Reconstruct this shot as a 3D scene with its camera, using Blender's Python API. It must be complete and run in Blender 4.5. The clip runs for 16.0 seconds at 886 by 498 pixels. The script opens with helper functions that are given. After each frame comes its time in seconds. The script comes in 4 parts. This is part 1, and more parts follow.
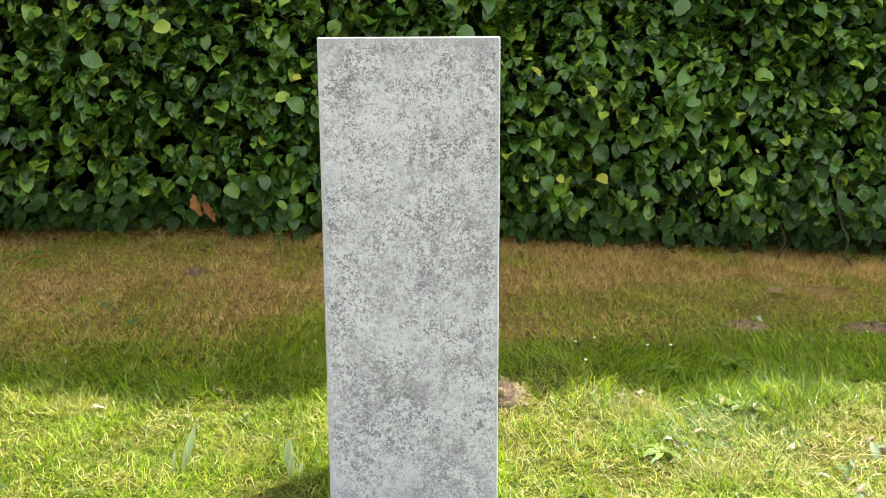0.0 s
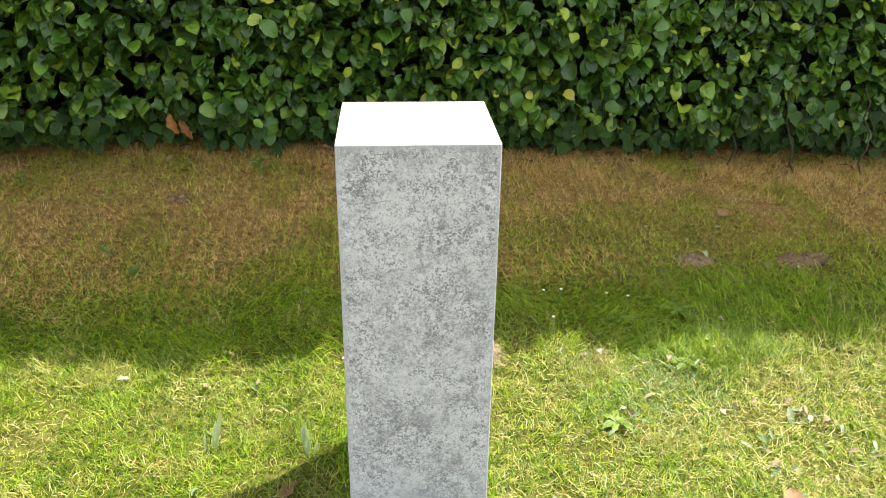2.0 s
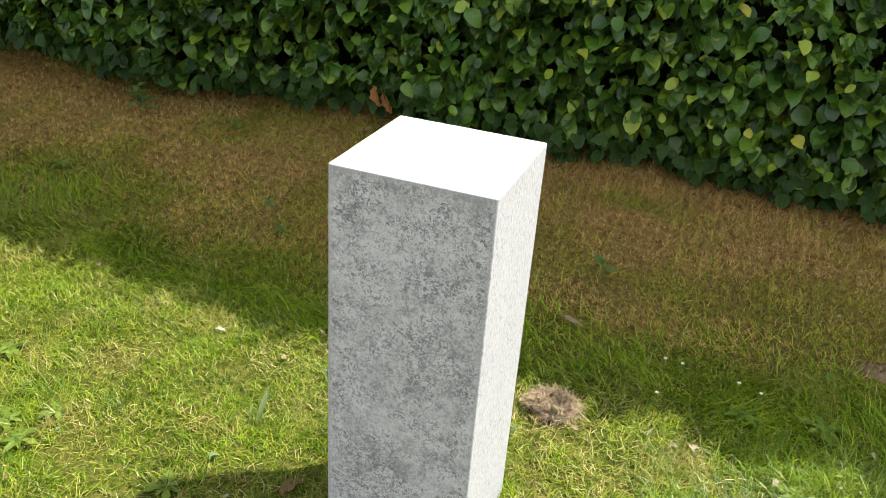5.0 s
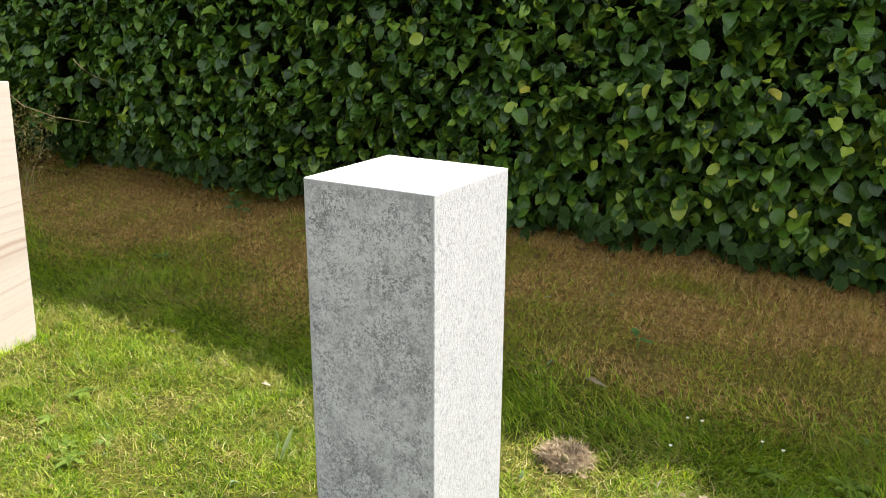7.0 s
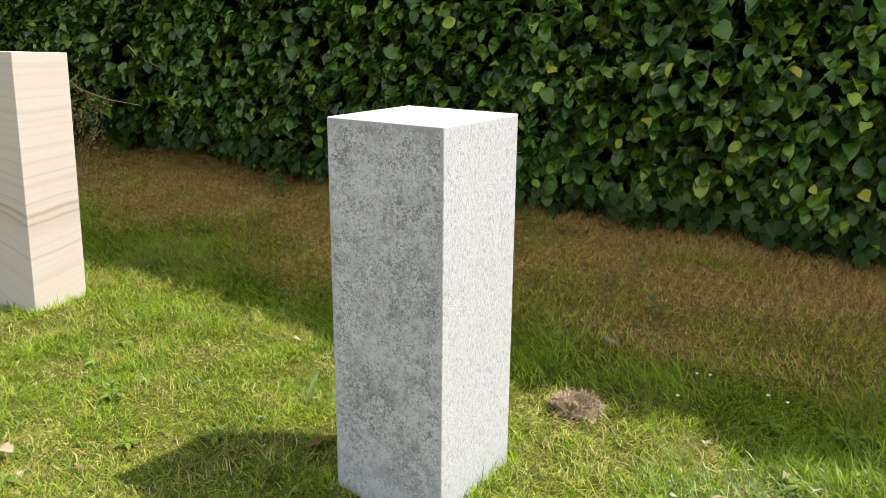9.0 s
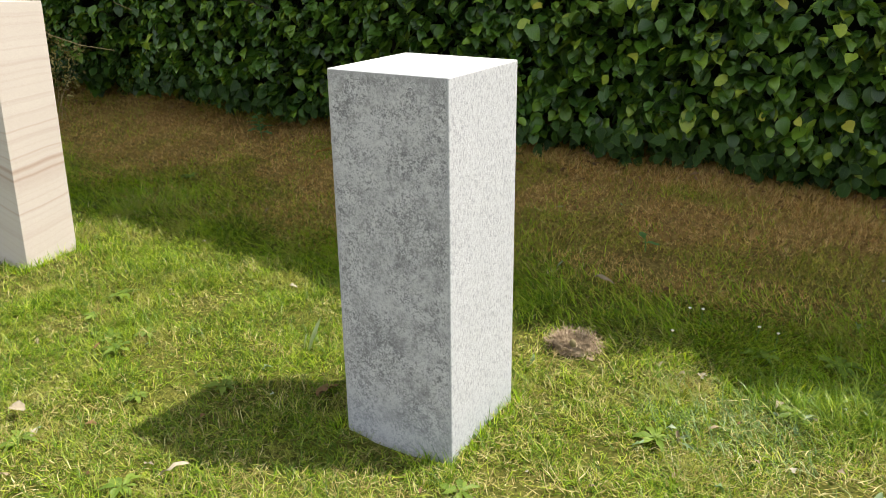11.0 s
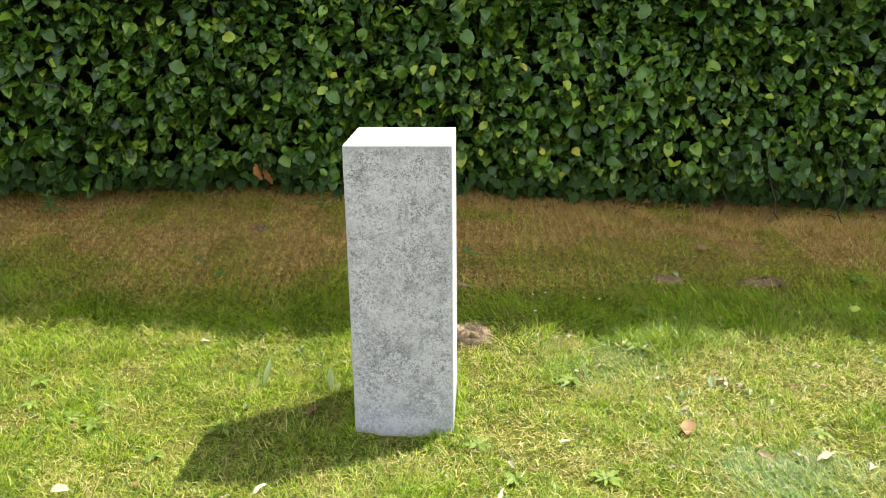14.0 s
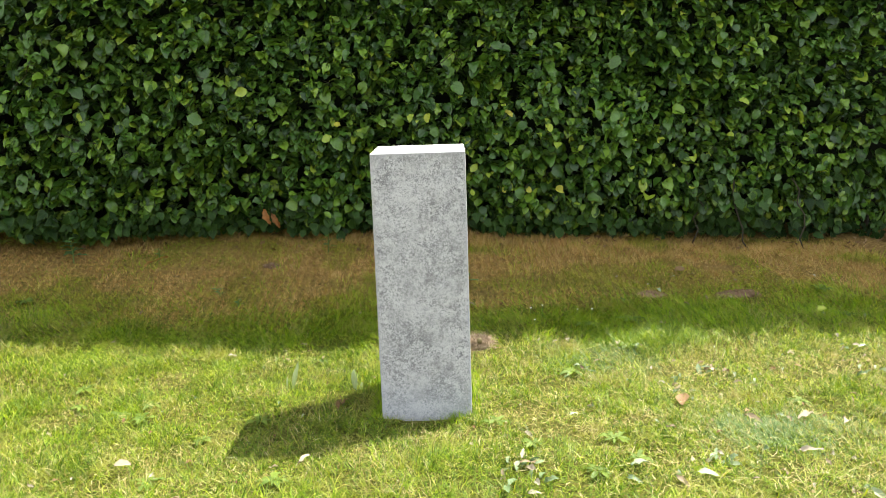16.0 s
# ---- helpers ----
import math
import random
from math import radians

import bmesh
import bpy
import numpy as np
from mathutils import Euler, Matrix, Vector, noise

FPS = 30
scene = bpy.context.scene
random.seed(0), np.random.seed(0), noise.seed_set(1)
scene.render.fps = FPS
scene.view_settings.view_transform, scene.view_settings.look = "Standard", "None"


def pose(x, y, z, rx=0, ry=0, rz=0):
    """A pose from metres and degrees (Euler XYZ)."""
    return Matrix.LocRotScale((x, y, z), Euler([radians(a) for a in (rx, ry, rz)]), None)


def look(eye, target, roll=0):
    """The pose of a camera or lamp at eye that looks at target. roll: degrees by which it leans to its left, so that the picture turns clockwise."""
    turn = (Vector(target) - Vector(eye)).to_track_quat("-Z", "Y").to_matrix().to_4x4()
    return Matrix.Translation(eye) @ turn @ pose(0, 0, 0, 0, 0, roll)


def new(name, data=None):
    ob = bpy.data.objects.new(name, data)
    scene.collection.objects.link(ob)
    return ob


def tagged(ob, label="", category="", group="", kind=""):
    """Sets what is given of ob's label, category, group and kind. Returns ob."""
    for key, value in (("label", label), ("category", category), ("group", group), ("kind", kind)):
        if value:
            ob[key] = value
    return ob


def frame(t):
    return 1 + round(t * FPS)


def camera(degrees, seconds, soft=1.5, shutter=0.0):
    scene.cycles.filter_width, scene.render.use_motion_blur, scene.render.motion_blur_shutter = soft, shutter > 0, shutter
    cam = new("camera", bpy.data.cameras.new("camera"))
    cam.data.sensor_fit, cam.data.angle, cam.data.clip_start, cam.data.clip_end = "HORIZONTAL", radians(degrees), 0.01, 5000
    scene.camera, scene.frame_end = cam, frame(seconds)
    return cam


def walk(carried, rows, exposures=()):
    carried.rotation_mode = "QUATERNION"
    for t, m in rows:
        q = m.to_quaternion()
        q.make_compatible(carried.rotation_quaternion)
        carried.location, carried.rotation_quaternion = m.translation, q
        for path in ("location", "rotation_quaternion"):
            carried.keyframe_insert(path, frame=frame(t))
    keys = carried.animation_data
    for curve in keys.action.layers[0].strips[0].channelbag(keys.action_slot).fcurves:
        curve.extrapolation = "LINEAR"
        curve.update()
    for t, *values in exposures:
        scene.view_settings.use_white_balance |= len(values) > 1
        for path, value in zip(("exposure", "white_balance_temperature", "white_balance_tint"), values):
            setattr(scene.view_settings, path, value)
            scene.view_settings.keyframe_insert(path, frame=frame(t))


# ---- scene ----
cam = camera(57.2, 16.0, 0.5)
PATH = [
    (0, (0.032, 0.072, 0.751), (0.032, 2.044, 0.417), -0.8),
    (0.5, (0.004, 0.019, 0.808), (0.011, 1.991, 0.475), -0.9),
    (1, (-0.048, -0.051, 0.917), (-0.022, 1.899, 0.471), -1.0),
    (1.5, (-0.054, -0.016, 1.137), (0.019, 1.856, 0.436), -0.6),
    (2, (-0.069, 0.045, 1.31), (0.053, 1.854, 0.466), 0.2),
    (2.5, (-0.051, 0.107, 1.37), (0.085, 1.887, 0.469), 0.7),
    (3, (0.015, 0.125, 1.381), (0.138, 1.896, 0.461), 1.0),
    (3.5, (0.101, 0.144, 1.412), (0.025, 1.91, 0.476), -0.4),
    (4, (0.193, 0.253, 1.397), (-0.107, 1.986, 0.445), -1.1),
    (4.2, (0.237, 0.312, 1.394), (-0.114, 2.033, 0.437), 0.8),
    (6.3, (0.743, 0.302, 1.267), (-0.183, 1.93, 0.565), 0.3),
    (6.5, (0.773, 0.281, 1.243), (-0.167, 1.917, 0.58), -0.2),
    (7, (0.854, 0.232, 1.183), (-0.123, 1.883, 0.617), -0.2),
    (7.5, (0.918, 0.197, 1.133), (-0.091, 1.84, 0.6), -0.0),
    (8, (0.959, 0.186, 1.092), (-0.079, 1.811, 0.561), 0.1),
    (8.5, (0.993, 0.154, 1.059), (-0.069, 1.763, 0.527), 0.2),
    (10.8, (1.001, 0.1, 1.07), (-0.091, 1.662, 0.465), -1.3),
    (11, (0.945, 0.089, 1.099), (-0.049, 1.681, 0.408), -1.2),
    (11.5, (0.831, 0.048, 1.175), (0.037, 1.695, 0.364), -1.7),
    (12, (0.705, -0.097, 1.248), (0.071, 1.626, 0.453), -2.8),
    (12.5, (0.565, -0.245, 1.297), (0.069, 1.524, 0.507), -2.9),
    (13, (0.343, -0.357, 1.308), (0.138, 1.47, 0.519), -1.8),
    (13.5, (0.244, -0.51, 1.297), (0.131, 1.341, 0.547), -0.2),
    (14, (0.223, -0.73, 1.281), (0.115, 1.169, 0.662), -1.1),
    (14.5, (0.177, -0.864, 1.229), (0.087, 1.048, 0.65), -1.6),
    (15, (0.141, -0.998, 1.181), (0.071, 0.943, 0.703), -2.3),
    (15.5, (0.109, -1.064, 1.125), (0.06, 0.89, 0.699), -2.4),
    (16, (0.087, -1.102, 1.092), (0.057, 0.855, 0.682), -2.4),
]
EXPOSURES = [(0, 1.8), (2.5, 1.7), (3.5, 1.65), (4.2, 1.42), (6.5, 1.13), (7.5, 1.2), (8.5, 1.12), (11, 0.95), (11.5, 0.98), (12, 1.08), (12.5, 1.2), (13, 1.36), (13.5, 1.48), (16, 1.6)]
walk(cam, [(t, look(eye, target, roll)) for t, eye, target, roll in PATH], EXPOSURES)


# ---- world, sun ----
SUN = Vector((0.535, 0.36, 1.0)).normalized()
world = bpy.data.worlds.new("sky")
scene.world = world
world.use_nodes = True
wn = world.node_tree
sky = wn.nodes.new("ShaderNodeTexSky")
sky.sky_type, sky.sun_disc = "NISHITA", False
sky.sun_elevation = math.asin(SUN.z)
sky.sun_rotation = math.atan2(SUN.x, SUN.y)
sky.air_density, sky.dust_density = 1.0, 2.0
haze = wn.nodes.new("ShaderNodeMix")
haze.data_type = "RGBA"
haze.inputs[0].default_value = 0.5
haze.inputs[7].default_value = (8.6, 8.6, 8.2, 1.0)
wn.links.new(sky.outputs[0], haze.inputs[6])
wn.nodes["Background"].inputs[1].default_value = 0.12
wn.links.new(haze.outputs[2], wn.nodes["Background"].inputs[0])

sun = new("sun", bpy.data.lights.new("sun", "SUN"))
sun.data.energy, sun.data.angle, sun.data.color = 5.2, radians(0.55), (1.0, 0.94, 0.84)
sun.matrix_world = look(SUN * 30, (0, 0, 0))


# ---- materials ----
def nodes_of(name):
    m = bpy.data.materials.new(name)
    m.use_nodes = True
    return m, m.node_tree.nodes, m.node_tree.links, m.node_tree.nodes["Principled BSDF"]


def put(links, sockets, value):
    if isinstance(value, bpy.types.NodeSocket):
        links.new(value, sockets)
    else:
        sockets.default_value = value


def math_node(N, L, op, a, b=0.0, clamp=False):
    n = N.new("ShaderNodeMath")
    n.operation, n.use_clamp = op, clamp
    put(L, n.inputs[0], a)
    put(L, n.inputs[1], b)
    return n.outputs[0]


def noise_node(N, L, vector, scale, detail=4.0, rough=0.55, warp=0.0):
    n = N.new("ShaderNodeTexNoise")
    n.inputs["Scale"].default_value, n.inputs["Detail"].default_value = scale, detail
    n.inputs["Roughness"].default_value, n.inputs["Distortion"].default_value = rough, warp
    if vector is not None:
        L.new(vector, n.inputs["Vector"])
    return n.outputs["Fac"]


def ramp_node(N, L, fac, stops, mode="LINEAR"):
    n = N.new("ShaderNodeValToRGB")
    r = n.color_ramp
    r.interpolation = mode
    while len(r.elements) < len(stops):
        r.elements.new(0.5)
    for e, (p, c) in zip(r.elements, stops):
        e.position, e.color = p, (*c, 1.0)
    put(L, n.inputs[0], fac)
    return n.outputs[0]


def mix_node(N, L, fac, a, b, kind="MIX"):
    n = N.new("ShaderNodeMix")
    n.data_type, n.blend_type = "RGBA", kind
    put(L, n.inputs[0], fac)
    put(L, n.inputs[6], a if isinstance(a, bpy.types.NodeSocket) else (*a, 1.0))
    put(L, n.inputs[7], b if isinstance(b, bpy.types.NodeSocket) else (*b, 1.0))
    return n.outputs[2]


def coords(N, L, scale=(1, 1, 1), turn=(0, 0, 0), which="Object"):
    c = N.new("ShaderNodeTexCoord")
    m = N.new("ShaderNodeMapping")
    m.inputs["Scale"].default_value = scale
    m.inputs["Rotation"].default_value = [radians(a) for a in turn]
    L.new(c.outputs[which], m.inputs[0])
    return m.outputs[0]


def bump_node(N, L, height, strength, distance, onto):
    n = N.new("ShaderNodeBump")
    n.inputs["Strength"].default_value, n.inputs["Distance"].default_value = strength, distance
    L.new(height, n.inputs["Height"])
    L.new(n.outputs[0], onto.inputs["Normal"])


def chance(N, L):
    """One random number for each piece, whether it is an object of its own or an island of a mesh."""
    g = N.new("ShaderNodeNewGeometry").outputs["Random Per Island"]
    o = N.new("ShaderNodeObjectInfo").outputs["Random"]
    return math_node(N, L, "FRACT", math_node(N, L, "ADD", g, o))


def thin_plant(name, stops, through_colour, share, rough, gloss=0.5, patch=3.0, patch_amount=0.35, veins=False, parched=0.0):
    """Leaf or blade: its colour drawn from stops by chance, slow patches over the place, light let through."""
    m, N, L, P = nodes_of(name)
    r = chance(N, L)
    c = ramp_node(N, L, r, stops)
    g = N.new("ShaderNodeNewGeometry")
    slow = noise_node(N, L, g.outputs["Position"], patch, 2.0)
    fine = noise_node(N, L, g.outputs["Position"], 90.0, 3.0)
    v = math_node(N, L, "MULTIPLY_ADD", slow, patch_amount * 2)
    v.node.inputs[2].default_value = 1.0 - patch_amount
    w = math_node(N, L, "MULTIPLY_ADD", fine, 0.5)
    w.node.inputs[2].default_value = 0.75
    vw = math_node(N, L, "MULTIPLY", v, w)
    grey = N.new("ShaderNodeCombineColor")
    for i in range(3):
        L.new(vw, grey.inputs[i])
    c = mix_node(N, L, 1.0, c, grey.outputs[0], "MULTIPLY")
    if parched:
        spots = ramp_node(N, L, noise_node(N, L, g.outputs["Position"], 6.5, 4.0, 0.6, 0.4), [(0.53, (0, 0, 0)), (0.68, (1, 1, 1))])
        c = mix_node(N, L, math_node(N, L, "MULTIPLY", spots, parched), c, (0.38, 0.33, 0.11))
    if veins:
        uv = N.new("ShaderNodeTexCoord").outputs["UV"]
        s = N.new("ShaderNodeSeparateXYZ")
        L.new(uv, s.inputs[0])
        side = math_node(N, L, "ABSOLUTE", math_node(N, L, "SUBTRACT", s.outputs[0], 0.5))
        along = math_node(N, L, "SUBTRACT", math_node(N, L, "MULTIPLY", s.outputs[1], 8.0), math_node(N, L, "MULTIPLY", side, 4.5))
        saw = math_node(N, L, "ABSOLUTE", math_node(N, L, "SUBTRACT", math_node(N, L, "FRACT", along), 0.5))
        line = math_node(N, L, "LESS_THAN", saw, 0.07)
        rib = math_node(N, L, "LESS_THAN", side, 0.022)
        vein = math_node(N, L, "MAXIMUM", line, rib)
        c = mix_node(N, L, math_node(N, L, "MULTIPLY", vein, 0.12), c, (0.16, 0.22, 0.07))
        margin = N.new("ShaderNodeMapRange")
        L.new(side, margin.inputs[0])
        margin.inputs[1].default_value, margin.inputs[2].default_value, margin.inputs[3].default_value, margin.inputs[4].default_value = 0.34, 0.5, 0.0, 0.16
        c = mix_node(N, L, margin.outputs[0], c, (0.18, 0.26, 0.05))
        bump_node(N, L, saw, 0.35, 0.004, P)
    L.new(c, P.inputs["Base Color"])
    P.inputs["Roughness"].default_value = rough
    P.inputs["Specular IOR Level"].default_value = gloss
    t = N.new("ShaderNodeBsdfTranslucent")
    L.new(mix_node(N, L, 1.0, c, through_colour, "MULTIPLY"), t.inputs[0])
    x = N.new("ShaderNodeMixShader")
    x.inputs[0].default_value = share
    L.new(P.outputs[0], x.inputs[1])
    L.new(t.outputs[0], x.inputs[2])
    L.new(x.outputs[0], N["Material Output"].inputs[0])
    return m


def stone_material():
    """Honed grey stone: a fine curdled mottle of light and dark, in cloudy zones; sunlight is painted into the paler
    top and the paler side with small pits.
    """
    m, N, L, P = nodes_of("mottled_grey_stone")
    v = coords(N, L)
    s = N.new("ShaderNodeSeparateXYZ")
    L.new(v, s.inputs[0])

    def near(value, lo, hi):
        r = N.new("ShaderNodeMapRange")
        r.interpolation_type = "SMOOTHSTEP"
        L.new(value, r.inputs[0])
        r.inputs[1].default_value, r.inputs[2].default_value = lo, hi
        return r.outputs[0]

    def centred(value, amount):
        return math_node(N, L, "MULTIPLY", math_node(N, L, "SUBTRACT", value, 0.5), amount)

    def plus(*values):
        total = values[0]
        for w in values[1:]:
            total = math_node(N, L, "ADD", total, w)
        return total
    clouds = noise_node(N, L, coords(N, L, (1.0, 1.0, 0.8)), 7.5, 4.0, 0.62, 0.5)
    blotch = noise_node(N, L, v, 26.0, 4.0, 0.62, 0.7)
    curds = noise_node(N, L, v, 140.0, 3.0, 0.62, 1.2)
    worms = math_node(N, L, "ABSOLUTE", centred(noise_node(N, L, v, 115.0, 2.0, 0.5, 1.6), 2.0))
    grit = noise_node(N, L, v, 380.0, 3.0, 0.65)
    bands = noise_node(N, L, coords(N, L, (2.0, 2.0, 16.0)), 1.0, 3.0, 0.55)
    lively = math_node(N, L, "MULTIPLY_ADD", near(noise_node(N, L, v, 15.0, 3.0, 0.6, 0.4), 0.38, 0.62), 0.75)
    lively.node.inputs[2].default_value = 0.5
    fine = math_node(N, L, "MULTIPLY", plus(centred(curds, 2.3), math_node(N, L, "SUBTRACT", math_node(N, L, "MULTIPLY", worms, 0.7), 0.14)), lively)
    f = plus(fine, centred(blotch, 0.85), centred(clouds, 0.60), centred(bands, 0.35))
    # a paler honed margin along the arrises
    mx = near(math_node(N, L, "ABSOLUTE", s.outputs[0]), 0.136, 0.147)
    my = near(math_node(N, L, "ABSOLUTE", s.outputs[1]), 0.133, 0.144)
    mz = near(s.outputs[2], 0.912, 0.930)
    rim = math_node(N, L, "MAXIMUM", math_node(N, L, "MULTIPLY", mx, my), math_node(N, L, "MULTIPLY", mz, math_node(N, L, "MAXIMUM", mx, my)))
    keep = math_node(N, L, "SUBTRACT", 1.0, math_node(N, L, "MULTIPLY", rim, 0.75))
    f = math_node(N, L, "ADD", math_node(N, L, "MULTIPLY", f, keep), 0.5)
    c = ramp_node(N, L, f, [(0.12, (0.470, 0.455, 0.476)), (0.40, (0.390, 0.378, 0.397)), (0.52, (0.308, 0.299, 0.315)), (0.66, (0.226, 0.220, 0.233)), (0.90, (0.150, 0.146, 0.156))])
    # the sunlit +x side: small pits, the sun's wash painted in as paler colour
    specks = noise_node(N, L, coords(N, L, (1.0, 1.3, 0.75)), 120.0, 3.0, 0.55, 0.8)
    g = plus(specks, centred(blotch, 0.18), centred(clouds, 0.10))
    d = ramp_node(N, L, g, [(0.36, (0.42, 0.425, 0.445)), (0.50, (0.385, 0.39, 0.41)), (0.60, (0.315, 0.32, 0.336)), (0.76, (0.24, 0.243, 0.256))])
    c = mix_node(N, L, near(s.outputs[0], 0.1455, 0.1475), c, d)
    # the top made paler still, sunlight put into its colour
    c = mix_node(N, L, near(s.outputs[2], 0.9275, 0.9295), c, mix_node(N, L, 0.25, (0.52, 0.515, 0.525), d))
    # bluer towards the bottom
    blue_foot = near(s.outputs[2], 0.24, 0.06)
    c = mix_node(N, L, math_node(N, L, "MULTIPLY", blue_foot, 0.40), c, (0.30, 0.325, 0.36))
    c = mix_node(N, L, 0.35, c, ramp_node(N, L, grit, [(0.3, (0.32, 0.32, 0.32)), (0.7, (0.68, 0.68, 0.68))]), "OVERLAY")
    L.new(c, P.inputs["Base Color"])
    P.inputs["Roughness"].default_value = 0.68
    P.inputs["Specular IOR Level"].default_value = 0.35
    h = math_node(N, L, "SUBTRACT", math_node(N, L, "MULTIPLY", grit, 0.3), f)
    bump_node(N, L, h, 0.35, 0.002, P)
    return m


def sandstone_material():
    m, N, L, P = nodes_of("banded_sandstone")
    c0 = N.new("ShaderNodeTexCoord")
    s = N.new("ShaderNodeSeparateXYZ")
    L.new(c0.outputs["Object"], s.inputs[0])
    warp = noise_node(N, L, c0.outputs["Object"], 3.0, 2.0)
    # the beds dip more in the lower half than near the top
    dip = math_node(N, L, "MULTIPLY_ADD", s.outputs[2], -0.40)
    dip.node.inputs[2].default_value = 0.38
    side = math_node(N, L, "SUBTRACT", math_node(N, L, "MULTIPLY", s.outputs[0], 1.0), math_node(N, L, "MULTIPLY", s.outputs[1], 0.8))
    bed = math_node(N, L, "ADD", s.outputs[2], math_node(N, L, "MULTIPLY", side, dip))
    bed = math_node(N, L, "ADD", bed, math_node(N, L, "MULTIPLY", warp, 0.045))
    k = N.new("ShaderNodeCombineXYZ")
    L.new(bed, k.inputs[2])
    fine = noise_node(N, L, k.outputs[0], 42.0, 4.0, 0.62)
    wide = noise_node(N, L, k.outputs[0], 7.0, 1.0, 0.5)
    base = ramp_node(N, L, wide, [(0.3, (0.44, 0.395, 0.355)), (0.55, (0.42, 0.37, 0.33)), (0.72, (0.375, 0.315, 0.275))])
    line = ramp_node(N, L, fine, [(0.50, (0, 0, 0)), (0.62, (0.55, 0.55, 0.55)), (0.74, (1, 1, 1))])
    c = mix_node(N, L, math_node(N, L, "MULTIPLY", line, 0.38), base, (0.25, 0.18, 0.14))
    # a few fine rusty seams
    for at, half, depth in ((0.535, 0.012, 0.62), (0.508, 0.007, 0.5), (0.575, 0.006, 0.32), (0.40, 0.005, 0.35), (0.66, 0.005, 0.25)):
        seam = N.new("ShaderNodeMapRange")
        seam.interpolation_type = "SMOOTHSTEP"
        L.new(math_node(N, L, "ABSOLUTE", math_node(N, L, "SUBTRACT", bed, at)), seam.inputs[0])
        seam.inputs[1].default_value, seam.inputs[2].default_value, seam.inputs[3].default_value, seam.inputs[4].default_value = 0.0, half, depth, 0.0
        c = mix_node(N, L, seam.outputs[0], c, (0.25, 0.165, 0.12))
    grain = noise_node(N, L, c0.outputs["Object"], 300.0, 3.0)
    c = mix_node(N, L, 0.15, c, ramp_node(N, L, grain, [(0.3, (0.3, 0.3, 0.3)), (0.7, (0.7, 0.7, 0.7))]), "OVERLAY")
    L.new(c, P.inputs["Base Color"])
    P.inputs["Roughness"].default_value = 0.8
    P.inputs["Specular IOR Level"].default_value = 0.25
    bump_node(N, L, grain, 0.2, 0.001, P)
    return m


def ground_material():
    m, N, L, P = nodes_of("thatch_and_soil")
    v = coords(N, L)
    a = noise_node(N, L, v, 60.0, 6.0, 0.7, 0.6)
    b = noise_node(N, L, v, 2.2, 3.0)
    c = ramp_node(N, L, a, [(0.30, (0.085, 0.045, 0.015)), (0.5, (0.235, 0.138, 0.048)), (0.70, (0.43, 0.280, 0.110))])
    d = ramp_node(N, L, a, [(0.32, (0.028, 0.034, 0.006)), (0.5, (0.085, 0.090, 0.015)), (0.7, (0.19, 0.175, 0.045))])
    # the strip by the hedge's roots is parched
    s = N.new("ShaderNodeSeparateXYZ")
    L.new(v, s.inputs[0])
    dry = math_node(N, L, "ADD", s.outputs[1], math_node(N, L, "MULTIPLY", b, 0.8))
    c = mix_node(N, L, ramp_node(N, L, math_node(N, L, "MULTIPLY", dry, 0.25), [(0.66, (0, 0, 0)), (0.86, (0.8, 0.8, 0.8))]), d, c)
    L.new(c, P.inputs["Base Color"])
    P.inputs["Roughness"].default_value = 0.95
    P.inputs["Specular IOR Level"].default_value = 0.1
    bump_node(N, L, a, 0.8, 0.02, P)
    return m


def rough_material(name, stops, scale, rough=0.9, stretch=(1, 1, 1), bump=0.5, depth=0.004):
    m, N, L, P = nodes_of(name)
    a = noise_node(N, L, coords(N, L, stretch), scale, 5.0, 0.65, 0.3)
    r = chance(N, L)
    f = math_node(N, L, "MULTIPLY_ADD", r, 0.3)
    L.new(math_node(N, L, "MULTIPLY", a, 0.85), f.node.inputs[2])
    L.new(ramp_node(N, L, f, stops), P.inputs["Base Color"])
    P.inputs["Roughness"].default_value = rough
    P.inputs["Specular IOR Level"].default_value = 0.2
    bump_node(N, L, a, bump, depth, P)
    return m


STONE, SANDSTONE, GROUND = stone_material(), sandstone_material(), ground_material()
BEECH = thin_plant("beech_leaf_green", [(0.0, (0.011, 0.038, 0.005)), (0.30, (0.028, 0.078, 0.007)), (0.70, (0.062, 0.136, 0.010)), (0.94, (0.125, 0.215, 0.016)), (1.0, (0.22, 0.28, 0.02))], (1.3, 1.5, 0.3), 0.13, 0.38, 0.46, 2.5, 0.36, True)
YOUNG = thin_plant("young_yellow_green_leaf", [(0.0, (0.22, 0.32, 0.03)), (0.6, (0.30, 0.36, 0.04)), (1.0, (0.42, 0.38, 0.05))], (1.2, 1.3, 0.5), 0.3, 0.45, 0.4, 2.5, 0.2, True)
# ivy's own dark green; on the hedge's foot leaves it stands for shade
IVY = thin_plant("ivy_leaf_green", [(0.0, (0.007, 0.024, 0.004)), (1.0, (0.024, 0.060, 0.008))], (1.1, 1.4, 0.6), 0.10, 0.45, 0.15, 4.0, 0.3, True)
BROWN_LEAF = thin_plant("dry_brown_leaf", [(0.0, (0.10, 0.050, 0.022)), (0.6, (0.20, 0.115, 0.055)), (1.0, (0.33, 0.225, 0.13))], (1.2, 1.0, 0.6), 0.2, 0.7, 0.25, 6.0, 0.3, True)
RUSTY_LEAF = thin_plant("rusty_dead_leaf", [(0.0, (0.22, 0.085, 0.025)), (1.0, (0.36, 0.15, 0.045))], (1.2, 1.0, 0.5), 0.3, 0.6, 0.3, 30.0, 0.35, True)
